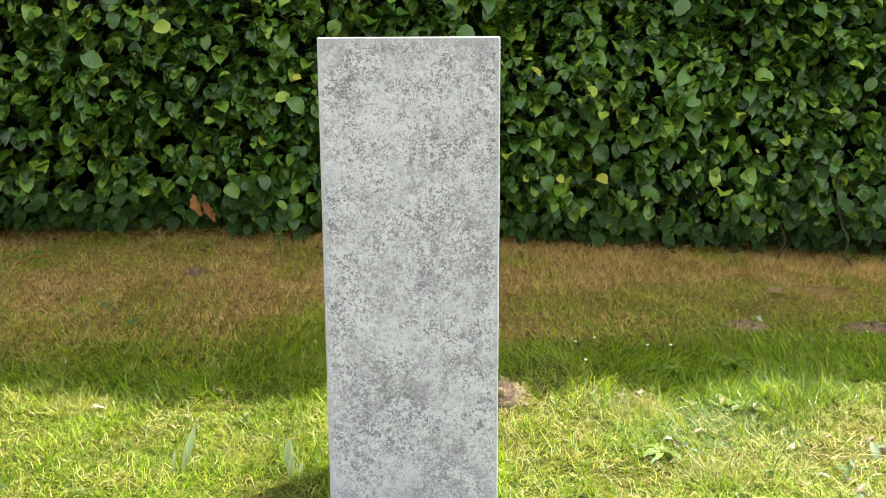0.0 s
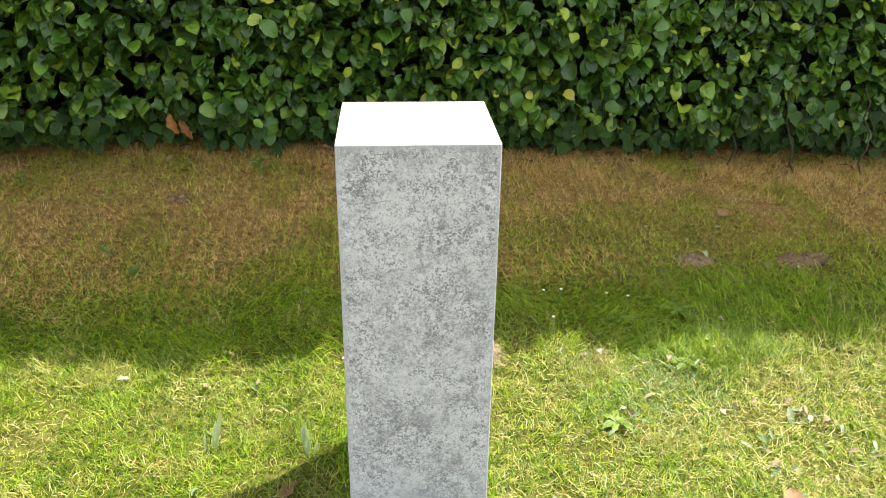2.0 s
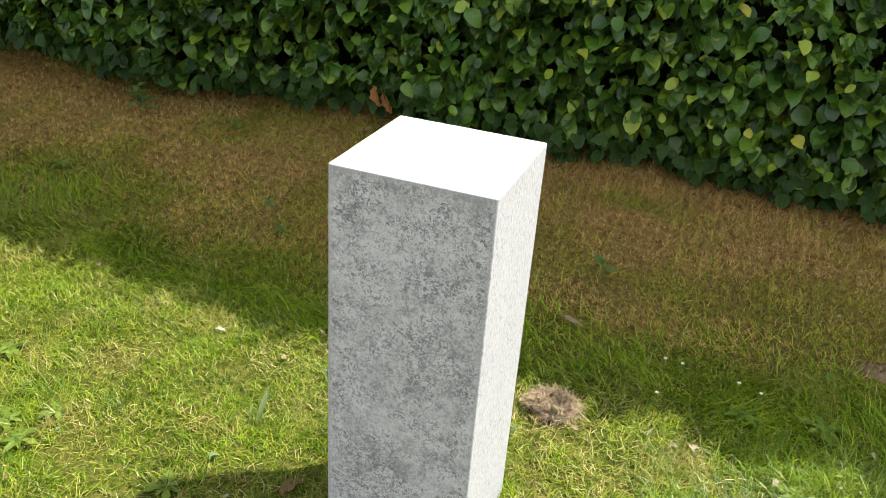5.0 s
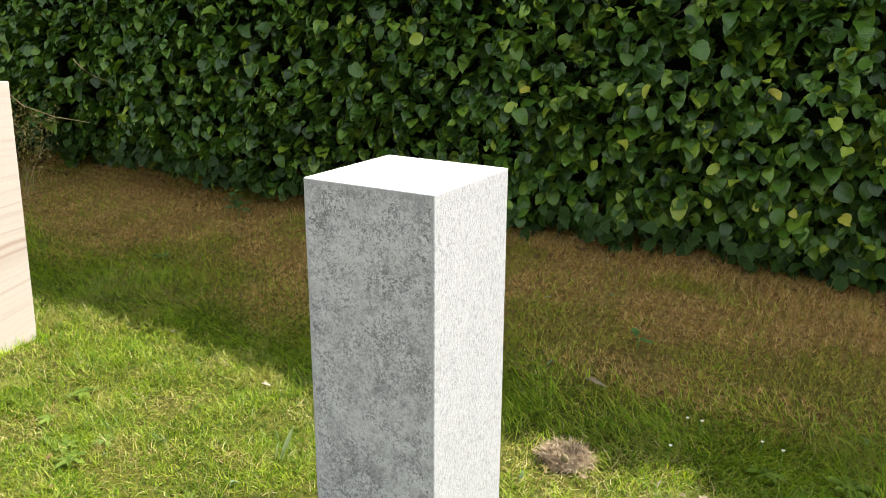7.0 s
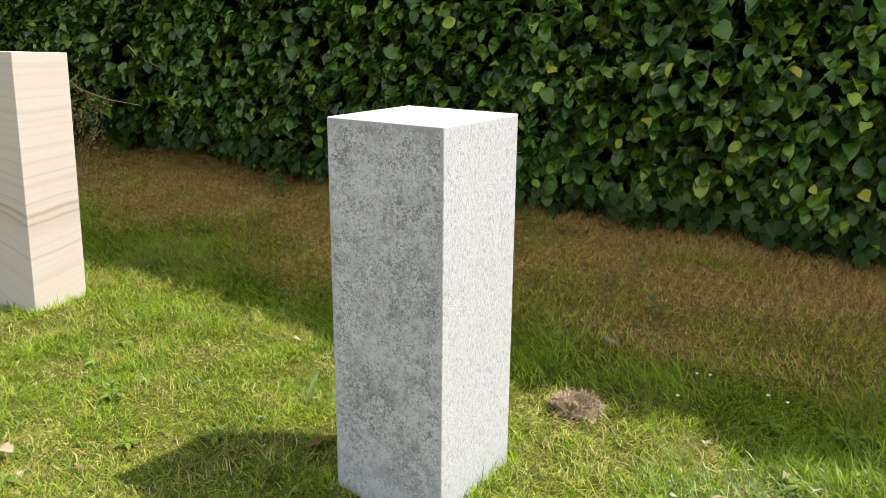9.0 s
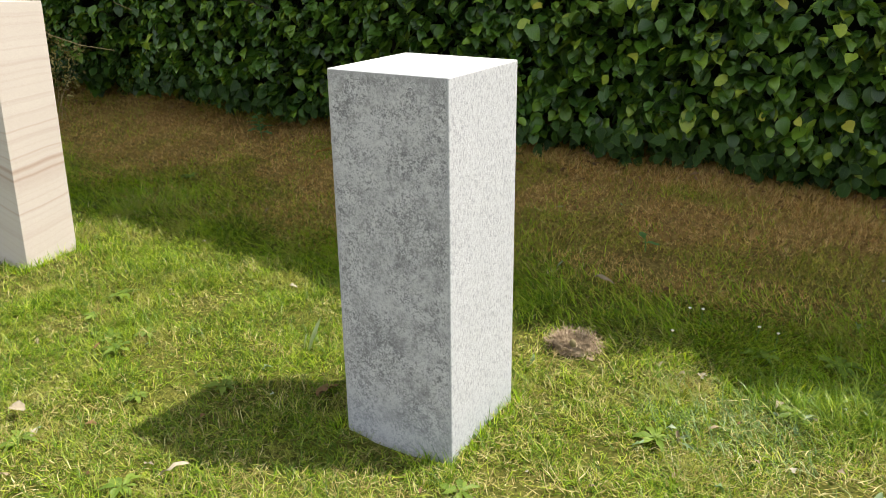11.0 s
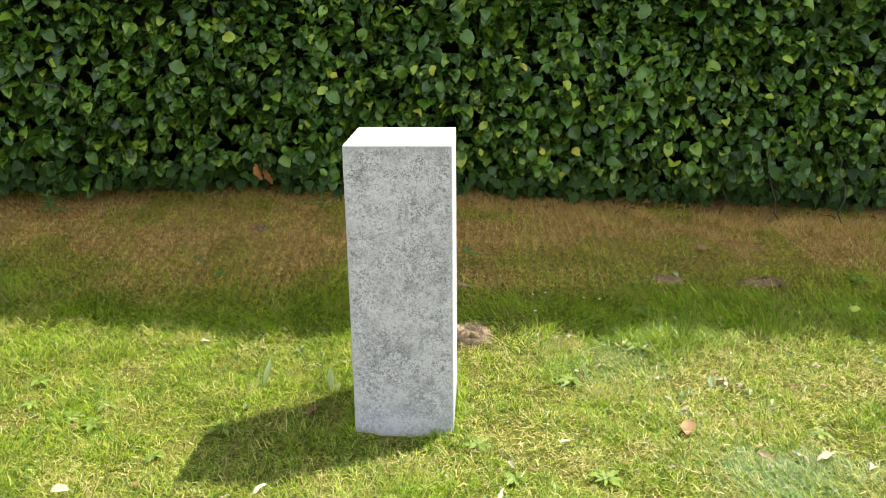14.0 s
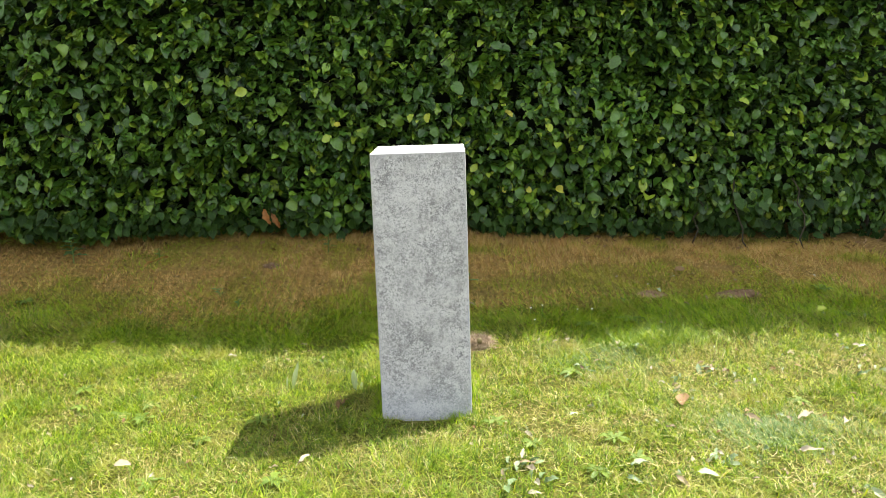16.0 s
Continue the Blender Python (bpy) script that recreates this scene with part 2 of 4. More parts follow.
DRY_OLIVE = thin_plant("shrivelled_olive_leaf", [(0.0, (0.09, 0.075, 0.02)), (0.6, (0.19, 0.16, 0.045)), (1.0, (0.30, 0.25, 0.10))], (1.2, 1.1, 0.5), 0.2, 0.7, 0.2, 8.0, 0.3)
PALE_LEAF = thin_plant("bleached_dry_leaf", [(0.0, (0.22, 0.16, 0.10)), (0.6, (0.31, 0.255, 0.18)), (1.0, (0.40, 0.36, 0.28))], (1.0, 1.0, 0.8), 0.15, 0.75, 0.25, 40.0, 0.4, True)
CUT_LEAF = thin_plant("cut_grey_green_leaf", [(0.0, (0.09, 0.15, 0.05)), (0.6, (0.17, 0.23, 0.12)), (1.0, (0.32, 0.36, 0.24))], (1.1, 1.2, 0.8), 0.15, 0.5, 0.4, 6.0, 0.25, True)
WEED = thin_plant("weed_leaf_green", [(0.0, (0.075, 0.13, 0.012)), (1.0, (0.16, 0.23, 0.030))], (1.2, 1.3, 0.4), 0.25, 0.5, 0.35, 6.0, 0.25, True)
NETTLE = thin_plant("blue_green_weed_leaf", [(0.0, (0.045, 0.115, 0.022)), (1.0, (0.09, 0.19, 0.05))], (1.1, 1.3, 0.7), 0.2, 0.55, 0.3, 6.0, 0.2, True)
BLADE = thin_plant("lawn_blade_green", [(0.0, (0.030, 0.070, 0.003)), (0.3, (0.082, 0.160, 0.007)), (0.65, (0.178, 0.280, 0.012)), (0.92, (0.295, 0.37, 0.030)), (1.0, (0.44, 0.44, 0.12))], (1.34, 1.23, 0.25), 0.40, 0.45, 0.28, 7.0, 0.6, False, 0.5)
LUSH = thin_plant("long_blade_green", [(0.0, (0.070, 0.150, 0.005)), (0.5, (0.215, 0.360, 0.013)), (0.9, (0.36, 0.47, 0.03)), (1.0, (0.52, 0.50, 0.11))], (1.28, 1.25, 0.25), 0.40, 0.5, 0.2, 5.0, 0.42)
BLEACHED = thin_plant("bleached_blade_cream", [(0.0, (0.20, 0.155, 0.045)), (0.6, (0.35, 0.30, 0.11)), (1.0, (0.54, 0.49, 0.25))], (1.1, 1.05, 0.6), 0.25, 0.65, 0.2, 8.0, 0.4)
STRAW = thin_plant("dry_blade_straw", [(0.0, (0.23, 0.112, 0.032)), (0.5, (0.47, 0.285, 0.095)), (1.0, (0.72, 0.52, 0.235))], (1.1, 1.0, 0.6), 0.25, 0.7, 0.15, 8.0, 0.45)
MOSS = thin_plant("dull_blade_olive", [(0.0, (0.060, 0.085, 0.005)), (0.5, (0.215, 0.250, 0.018)), (1.0, (0.48, 0.42, 0.075))], (1.2, 1.1, 0.35), 0.3, 0.55, 0.2, 9.0, 0.55, False, 0.4)
FRESH = thin_plant("fresh_blade_green", [(0.0, (0.055, 0.118, 0.006)), (0.5, (0.140, 0.230, 0.014)), (1.0, (0.31, 0.37, 0.06))], (1.28, 1.26, 0.25), 0.40, 0.40, 0.45, 5.0, 0.45)
SILVERY = thin_plant("silvery_blade_green", [(0.0, (0.06, 0.12, 0.03)), (0.6, (0.15, 0.23, 0.08)), (1.0, (0.32, 0.39, 0.20))], (1.2, 1.2, 0.6), 0.3, 0.6, 0.2, 6.0, 0.4)
SHEATH = thin_plant("pale_green_sheath", [(0.0, (0.34, 0.42, 0.20)), (1.0, (0.42, 0.48, 0.28))], (1.2, 1.2, 0.7), 0.5, 0.5, 0.3, 2.0, 0.2, True)
BARK = rough_material("hedge_bark", [(0.3, (0.018, 0.015, 0.010)), (0.8, (0.07, 0.058, 0.042))], 40.0)
PALE_TWIG = rough_material("bare_twig_bark", [(0.3, (0.22, 0.16, 0.08)), (0.8, (0.42, 0.33, 0.19))], 60.0)
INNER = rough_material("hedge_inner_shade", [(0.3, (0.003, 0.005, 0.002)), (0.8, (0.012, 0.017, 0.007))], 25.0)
SOIL = rough_material("dry_soil", [(0.3, (0.11, 0.065, 0.035)), (0.55, (0.21, 0.135, 0.08)), (0.85, (0.36, 0.25, 0.16))], 110.0, 0.95, (1, 1, 1), 1.0, 0.012)
FIBRE = rough_material("dead_grass_fibre", [(0.2, (0.05, 0.033, 0.018)), (0.55, (0.22, 0.16, 0.10)), (0.95, (0.54, 0.44, 0.31))], 30.0)
PETAL = rough_material("white_petal", [(0.2, (0.74, 0.74, 0.72)), (0.9, (0.84, 0.84, 0.82))], 50.0, 0.6)
YOLK = rough_material("yellow_flower_centre", [(0.2, (0.55, 0.36, 0.02)), (0.9, (0.70, 0.50, 0.05))], 200.0, 0.8)
STALK = rough_material("green_stalk", [(0.2, (0.07, 0.14, 0.03)), (0.9, (0.16, 0.26, 0.07))], 80.0, 0.6)


# ---- mesh helpers ----
def quad_mesh(name, verts, quads, material, uv=None, smooth=True):
    me = bpy.data.meshes.new(name)
    verts = np.ascontiguousarray(verts, dtype=np.float32)
    quads = np.ascontiguousarray(quads, dtype=np.int32)
    me.vertices.add(len(verts))
    me.vertices.foreach_set("co", verts.ravel())
    me.loops.add(quads.size)
    me.loops.foreach_set("vertex_index", quads.ravel())
    me.polygons.add(len(quads))
    me.polygons.foreach_set("loop_start", np.arange(0, quads.size, 4, dtype=np.int32))
    me.polygons.foreach_set("use_smooth", np.full(len(quads), smooth))
    if uv is not None:
        layer = me.uv_layers.new(name="UVMap")
        layer.data.foreach_set("uv", np.ascontiguousarray(uv[quads.ravel()], dtype=np.float32).ravel())
    me.update(calc_edges=True)
    me.materials.append(material)
    return me


def part(name, me, parent, label=""):
    ob = new(name, me)
    ob.parent = parent
    return tagged(ob, label) if label else ob


def bm_mesh(name, bm, material, smooth=False):
    me = bpy.data.meshes.new(name)
    bm.normal_update()
    bm.to_mesh(me)
    bm.free()
    me.materials.append(material)
    for p in me.polygons:
        p.use_smooth = smooth
    return me


def thing(name, x, y, z, label, category, group="", turn=0.0, kind=""):
    ob = new(name)
    ob.empty_display_size = 0.05
    ob.matrix_world = pose(x, y, z, 0, 0, turn)
    return tagged(ob, label, category, group, kind)


TABLE = np.random.RandomState(5).rand(64, 64)


def field(x, y, size, shift=0.0):
    """Smooth random field, 0 to 1, with cells of that size in metres."""
    u, v = np.asarray(x) / size + 100.3 + shift * 7.7, np.asarray(y) / size + 100.7 + shift * 3.1
    i, j = np.floor(u).astype(int), np.floor(v).astype(int)
    f, g = u - i, v - j
    f, g = f * f * (3 - 2 * f), g * g * (3 - 2 * g)
    a, b, c, d = TABLE[i % 64, j % 64], TABLE[(i + 1) % 64, j % 64], TABLE[i % 64, (j + 1) % 64], TABLE[(i + 1) % 64, (j + 1) % 64]
    return (a * (1 - f) + b * f) * (1 - g) + (c * (1 - f) + d * f) * g


def ground_z(x, y):
    """Height of the lawn: level in front, rising gently to the hedge and more so to one end."""
    x, y = np.asarray(x, dtype=float), np.asarray(y, dtype=float)
    up = np.clip(y - 1.95, -1, 1.75)
    ramp = 0.5 * (up + np.sqrt(up * up + 0.04))
    tilt = -0.05 * np.clip(x, -3, 3) * np.clip(ramp, 0, 1.5)
    west = -0.6 - np.clip(x, -4, 4)
    tilt = tilt + 0.058 * 0.5 * (west + np.sqrt(west * west + 0.03)) * (1 - step(y, 2.0, 2.7))
    near = np.exp(-((x / 8.0) ** 2 + ((y - 1) / 8.0) ** 2))
    dip = -0.035 * np.exp(-(((x + 0.03) / 0.13) ** 2 + ((y - 1.36) / 0.10) ** 2))
    dip = dip - 0.04 * np.exp(-(((x + 2.02) / 0.16) ** 2 + ((y - 1.55) / 0.14) ** 2))
    return 0.15 * (ramp - 0.005) + tilt + dip + near * 0.022 * (field(x, y, 0.42) - 0.5) + near * 0.020 * (field(x, y, 0.13, 1) - 0.5) + near * 0.010 * (field(x, y, 0.06, 19) - 0.5)


def step(a, lo, hi):
    s = np.clip((a - lo) / (hi - lo), 0, 1)
    return s * s * (3 - 2 * s)


def unit(a):
    return a / np.maximum(np.linalg.norm(a, axis=-1, keepdims=True), 1e-9)


def leaf_shape(rng, width=0.66, rows=7, fold=0.16, droop=0.12, ripple=0.03, widest=0.45, serrate=0.0):
    """A leaf one unit long from its stalk along +y, normal +z: verts, quads, uv."""
    v, uv = [], []
    for i in range(rows):
        t = 0.5 - 0.5 * math.cos(math.pi * i / (rows - 1))
        e = t ** (math.log(0.5) / math.log(widest))
        w = width * 0.5 * max(math.sin(math.pi * e), 0.0) ** 0.72
        w = max(w * (1 + serrate * (1 if i % 2 else -1)), 0.006)
        for k in (-1, 0, 1):
            j = rng.uniform(-1, 1) * ripple
            z = fold * abs(k) * w * 1.4 - droop * t * t + j * abs(k)
            v.append((k * w * (1 + rng.uniform(-0.06, 0.06)), t + 0.02 * rng.uniform(-1, 1) * abs(k), z))
            uv.append((0.5 + 0.5 * k, t))
    q = [(3 * i + k, 3 * i + k + 1, 3 * i + k + 4, 3 * i + k + 3) for i in range(rows - 1) for k in (0, 1)]
    return np.array(v), np.array(q), np.array(uv)


def ivy_shape(rng):
    """A five-lobed leaf, fanned in strips about its middle rib."""
    v, uv, q = [], [], []
    prof = [(0.0, 0.05), (0.06, 0.30), (0.20, 0.48), (0.34, 0.30), (0.48, 0.40), (0.60, 0.24), (0.80, 0.13), (1.0, 0.01)]
    for t, w in prof:
        for k in (-1, 0, 1):
            v.append((k * w * rng.uniform(0.9, 1.1), t - 0.10 * abs(k) * (t < 0.1), 0.10 * abs(k) * w + rng.uniform(-0.02, 0.02) - 0.1 * t * t))
            uv.append((0.5 + 0.5 * k, t))
    for i in range(len(prof) - 1):
        for k in (0, 1):
            q.append((3 * i + k, 3 * i + k + 1, 3 * i + k + 4, 3 * i + k + 3))
    return np.array(v), np.array(q), np.array(uv)


def scatter_leaves(name, shapes, rng, where, tip, normal, size, material):
    """Many leaves joined in one mesh: each turned so that it points along tip and faces normal."""
    n = unit(normal)
    t = unit(tip - n * np.sum(tip * n, axis=1, keepdims=True))
    b = np.cross(t, n)
    pick = rng.randint(len(shapes), size=len(where))
    V, Q, U, at = [], [], [], 0
    for s, (v, q, uv) in enumerate(shapes):
        k = np.nonzero(pick == s)[0]
        if not len(k):
            continue
        p = where[k, None] + size[k, None, None] * (v[None, :, 0, None] * b[k, None] + v[None, :, 1, None] * t[k, None] + v[None, :, 2, None] * n[k, None])
        V.append(p.reshape(-1, 3))
        Q.append((q[None] + (np.arange(len(k)) * len(v))[:, None, None]).reshape(-1, 4) + at)
        U.append(np.tile(uv, (len(k), 1)))
        at += len(k) * len(v)
    return quad_mesh(name, np.concatenate(V), np.concatenate(Q), material, np.concatenate(U))


def blades(name, rng, x, y, length, width, lean, bend, material, rows=4, azimuth=None, lift=0.0, swirl=0.0):
    """Grass blades joined in one mesh. lean: degrees off upright at the root; bend: more of it at the tip."""
    n = len(x)
    a = rng.uniform(0, 2 * math.pi, n) if azimuth is None else azimuth
    z = ground_z(x, y) - 0.004 + lift
    twist = rng.uniform(-0.9, 0.9, n)
    wx, wy = -np.sin(a + twist), np.cos(a + twist)
    V = np.zeros((n, rows, 2, 3))
    px, py, pz = np.zeros(n), np.zeros(n), np.zeros(n)
    curl = rng.uniform(-1, 1, n) * swirl
    for i in range(rows):
        s = i / (rows - 1)
        if i:
            ang = np.radians(lean + bend * (s - 0.5 / (rows - 1)))
            run = np.sin(ang) * length / (rows - 1)
            px, py, pz = px + run * np.cos(a + curl * (s - 0.5)), py + run * np.sin(a + curl * (s - 0.5)), pz + np.cos(ang) * length / (rows - 1)
        w = width * 0.5 * (1.0 if i == 0 else (1.15 - s) if i < rows - 1 else 0.08)
        cx, cy, cz = x + px, y + py, z + np.maximum(pz, -0.002)
        for k, sg in enumerate((-1, 1)):
            V[:, i, k, 0], V[:, i, k, 1], V[:, i, k, 2] = cx + sg * wx * w, cy + sg * wy * w, cz
    q = np.array([(2 * i, 2 * i + 1, 2 * i + 3, 2 * i + 2) for i in range(rows - 1)])
    Q = (q[None] + (np.arange(n) * rows * 2)[:, None, None]).reshape(-1, 4)
    return quad_mesh(name, V.reshape(-1, 3), Q, material)


def tube(name, points, radii, material, sides=6):
    """A tapered rod through the points."""
    pts = [Vector(p) for p in points]
    V, Q = [], []
    for i, p in enumerate(pts):
        t = (pts[min(i + 1, len(pts) - 1)] - pts[max(i - 1, 0)]).normalized()
        a = t.orthogonal().normalized()
        b = t.cross(a)
        for k in range(sides):
            g = 2 * math.pi * k / sides
            V.append(p + (a * math.cos(g) + b * math.sin(g)) * radii[i])
    for i in range(len(pts) - 1):
        for k in range(sides):
            k2 = (k + 1) % sides
            Q.append((i * sides + k, i * sides + k2, (i + 1) * sides + k2, (i + 1) * sides + k))
    return quad_mesh(name, np.array([tuple(v) for v in V]), np.array(Q), material)


# ---- ground ----
def build_ground():
    def line(lo, hi, step):
        inner = np.arange(lo, hi + step / 2, step)
        far = np.array([1, 3, 7, 15, 40, 100, 300.0])
        return np.concatenate([lo - far[::-1], inner, hi + far])
    xs, ys = line(-5.0, 4.0, 0.05), line(-2.0, 4.6, 0.05)
    X, Y = np.meshgrid(xs, ys, indexing="ij")
    V = np.stack([X, Y, ground_z(X, Y)], 2).reshape(-1, 3)
    i, j = np.meshgrid(np.arange(len(xs) - 1), np.arange(len(ys) - 1), indexing="ij")
    a = (i * len(ys) + j).ravel()
    Q = np.stack([a, a + len(ys), a + len(ys) + 1, a + 1], 1)
    return tagged(new("ground", quad_mesh("ground", V, Q, GROUND)), "thatchy brown and green lawn soil under the grass", "ground", kind="structure")


ground = build_ground()


# ---- plinths ----
def plinth_mesh(name, w, d, h, bevel, material, rough=0.0008):
    bm = bmesh.new()
    bmesh.ops.create_cube(bm, size=1.0)
    bmesh.ops.scale(bm, vec=(w, d, h), verts=bm.verts)
    bmesh.ops.translate(bm, vec=(0, 0, h / 2), verts=bm.verts)
    bmesh.ops.bevel(bm, geom=list(bm.edges), offset=bevel, segments=3, affect="EDGES", profile=0.5)
    long_edges = [e for e in bm.edges if e.calc_length() > 0.1]
    bmesh.ops.subdivide_edges(bm, edges=long_edges, cuts=9, use_grid_fill=True)
    for v in bm.verts:
        k = noise.noise(v.co * 9.0) * rough + noise.noise(v.co * 40.0) * rough * 0.5
        v.co += Vector((math.copysign(k, v.co.x), math.copysign(k, v.co.y), 0))
    return bm_mesh(name, bm, material)


SINK = 0.06
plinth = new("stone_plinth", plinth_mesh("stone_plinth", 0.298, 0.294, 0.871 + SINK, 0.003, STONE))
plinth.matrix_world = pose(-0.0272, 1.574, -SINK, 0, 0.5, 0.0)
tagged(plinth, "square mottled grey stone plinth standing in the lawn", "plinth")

plinth2 = new("stone_plinth", plinth_mesh("banded_plinth", 0.25, 0.207, 1.03, 0.0025, SANDSTONE))
plinth2.matrix_world = pose(-1.830, 1.662, -0.06, -2.6, 0, 4.0)
tagged(plinth2, "square cream sandstone plinth with slanting brown bands", "plinth")


# ---- hedge ----
X0, X1, TOP, DEPTH, CORE_TOP = -6.5, 6.2, 3.80, 0.95, 3.60


def face_y(x, z):
    """The hedge's clipped front: bulging, drawn in at the foot."""
    x, z = np.asarray(x, dtype=float), np.asarray(z, dtype=float)
    h = z - (0.22 - 0.06 * np.clip(x, -3, 3))
    y = 3.25 + 0.07 * np.clip(x, -4.5, 3) - 0.02 + 0.11 * np.clip(h - 0.25, 0, 1.2) - 0.18 * (1 - step(x, -1.5, -0.3))
    y = y + 0.30 * np.exp(-np.clip(h, 0, 9) / 0.16) - 0.04 * np.exp(-((h - 0.6) / 0.25) ** 2)
    y = y + 0.10 * np.exp(-(((x - 1.5) / 0.38) ** 2 + ((z - 0.72) / 0.26) ** 2))
    # the unseen upper face leans out, set to place the hedge's shadow edge
    y = y - (0.12 + 0.075 * np.clip(x - 1.7, 0, 1.3)) * step(z, 1.9, 2.6)
    even = 1 - 0.9 * step(z, 1.7, 2.2)
    return y + even * (0.16 * (field(x, z, 0.36, 2) - 0.5) + 0.12 * (field(x, z, 0.13, 3) - 0.5))


hedge = thing("hedge", 0, 3.7, 0.24, "tall clipped green beech hedge with a dark foot", "hedge")


def beech_shape(rng, width=0.74, rows=9, cup=0.2, droop=0.2, wave=0.06):
    """A broad pointed leaf with a wavy, bluntly toothed margin, one unit long along +y: verts, quads, uv."""
    v, uv = [], []
    phase, skew = rng.uniform(0, 6.28), rng.uniform(-0.07, 0.07)
    for i in range(rows):
        t = i / (rows - 1)
        w = width * 0.5 * math.sin(math.pi * t ** 0.92) ** 0.58 * (1 - 0.15 * t ** 4) if 0 < i < rows - 1 else 0.012
        for k in (-1, 0, 1):
            tooth = 1 + (0.05 if (i + (k > 0)) % 2 else -0.03) * abs(k) * (0 < i < rows - 1)
            z = cup * abs(k) * w - droop * t * t + wave * abs(k) * math.sin(phase + 5.2 * t + 1.7 * k) + rng.uniform(-0.012, 0.012)
            v.append((k * w * tooth + skew * math.sin(math.pi * t), t + 0.035 * abs(k) * (0 < i < rows - 1), z))
            uv.append((0.5 + 0.5 * k, t))
    q = [(3 * i + k, 3 * i + k + 1, 3 * i + k + 4, 3 * i + k + 3) for i in range(rows - 1) for k in (0, 1)]
    return np.array(v), np.array(q), np.array(uv)


HEDGE_LEAVES = [beech_shape(np.random.RandomState(20 + i), 0.66 + 0.06 * (i % 4), 8, 0.05 + 0.16 * (i % 4), 0.10 + 0.13 * (i % 3), 0.06 + 0.04 * (i % 3)) for i in range(12)]

PLAIN_LEAVES = [leaf_shape(np.random.RandomState(20 + i), 0.66, 4, 0.15, 0.12, 0.05, 0.45) for i in range(3)]
HEDGE_AT = pose(0, 3.7, 0.24)


def at_hedge(me_ob):
    me_ob.matrix_parent_inverse = HEDGE_AT.inverted()
    return me_ob


# solid stand-in for the hedge's inside, its deep shade painted near-black
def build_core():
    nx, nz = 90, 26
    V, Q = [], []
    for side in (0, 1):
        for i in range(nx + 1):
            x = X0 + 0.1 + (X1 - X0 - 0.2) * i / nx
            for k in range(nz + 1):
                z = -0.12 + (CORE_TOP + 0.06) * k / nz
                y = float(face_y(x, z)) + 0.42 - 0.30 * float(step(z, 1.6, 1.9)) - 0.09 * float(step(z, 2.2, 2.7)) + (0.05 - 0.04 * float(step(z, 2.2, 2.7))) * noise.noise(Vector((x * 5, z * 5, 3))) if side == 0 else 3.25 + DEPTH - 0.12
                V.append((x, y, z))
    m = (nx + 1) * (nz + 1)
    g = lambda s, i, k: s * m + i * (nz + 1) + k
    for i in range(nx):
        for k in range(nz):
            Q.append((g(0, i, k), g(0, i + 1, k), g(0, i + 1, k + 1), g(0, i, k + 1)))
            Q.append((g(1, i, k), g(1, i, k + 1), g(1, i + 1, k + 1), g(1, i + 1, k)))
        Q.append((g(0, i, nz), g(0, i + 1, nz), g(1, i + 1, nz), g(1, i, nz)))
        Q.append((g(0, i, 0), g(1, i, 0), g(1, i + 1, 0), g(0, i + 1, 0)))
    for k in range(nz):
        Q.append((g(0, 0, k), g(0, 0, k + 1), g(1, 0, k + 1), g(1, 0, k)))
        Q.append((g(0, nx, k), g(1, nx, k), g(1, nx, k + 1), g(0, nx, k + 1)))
    at_hedge(part("inner_growth", quad_mesh("inner_growth", np.array(V), np.array(Q), INNER), hedge, "solid core, the hedge's inner shade put into its near-black colour"))


build_core()


def front_leaves(rng, n, x0, x1, z0, z1, depth, big):
    x, z = rng.uniform(x0, x1, n), rng.uniform(z0, z1, n)
    low = 0.275 - 0.02 * np.clip(x, -4, 4) + 0.05 * (field(x, 0 * x, 0.12, 15) - 0.5)
    z = np.where(z < low, low + rng.uniform(0, 0.5, n), z)
    # hollows low down, fuller growth above
    hollow = (z < 0.95) & (rng.uniform(0, 1, n) < 0.12 * step(x, 1.1, 1.6) * (z < 0.8) + 0.6 * step(field(x, z * 1.4, 0.13, 21), 0.45, 0.62)) & (z > low + 0.10)
    z = np.where(hollow & (z1 < 2), rng.uniform(0.95, 1.75, n), z)
    # leaves sit in sprays, so gaps open between them
    sx, sz = np.round(x / 0.16 + rng.normal(0, 0.25, n)) * 0.16, np.round(z / 0.10 + rng.normal(0, 0.2, n)) * 0.10
    k = 0.35 * (field(sx * 3, sz * 3, 0.3, 5) > 0.4)
    x, z = x + (sx - x) * k, z + (sz - z) * k
    y = face_y(x, z) + depth * (1 - 0.7 * step(z, 2.2, 2.7)) * rng.uniform(0, 1, n) ** 1.2 - 0.02 + 0.05 * step(z, 2.2, 2.7)
    flat = rng.uniform(0, 1, n) < 0.55 + 0.35 * step(z, 0.5, 1.1)
    tip = np.stack([rng.normal(0, 0.75, n), np.where(flat, -0.9, -0.45) + rng.normal(0, 0.35, n), np.where(flat, -0.30, -0.85) + rng.normal(0, 0.3, n)], 1)
    nor = np.stack([rng.normal(0, 0.42, n), np.where(flat, -0.26, -0.80) + rng.normal(0, 0.32, n), np.where(flat, 0.92, 0.45) + rng.normal(0, 0.2, n)], 1)
    size = rng.uniform(0.038, 0.085, n) * big
    where = np.stack([x, y, z], 1) - unit(tip) * size[:, None] * 0.5
    return where, tip, nor, size


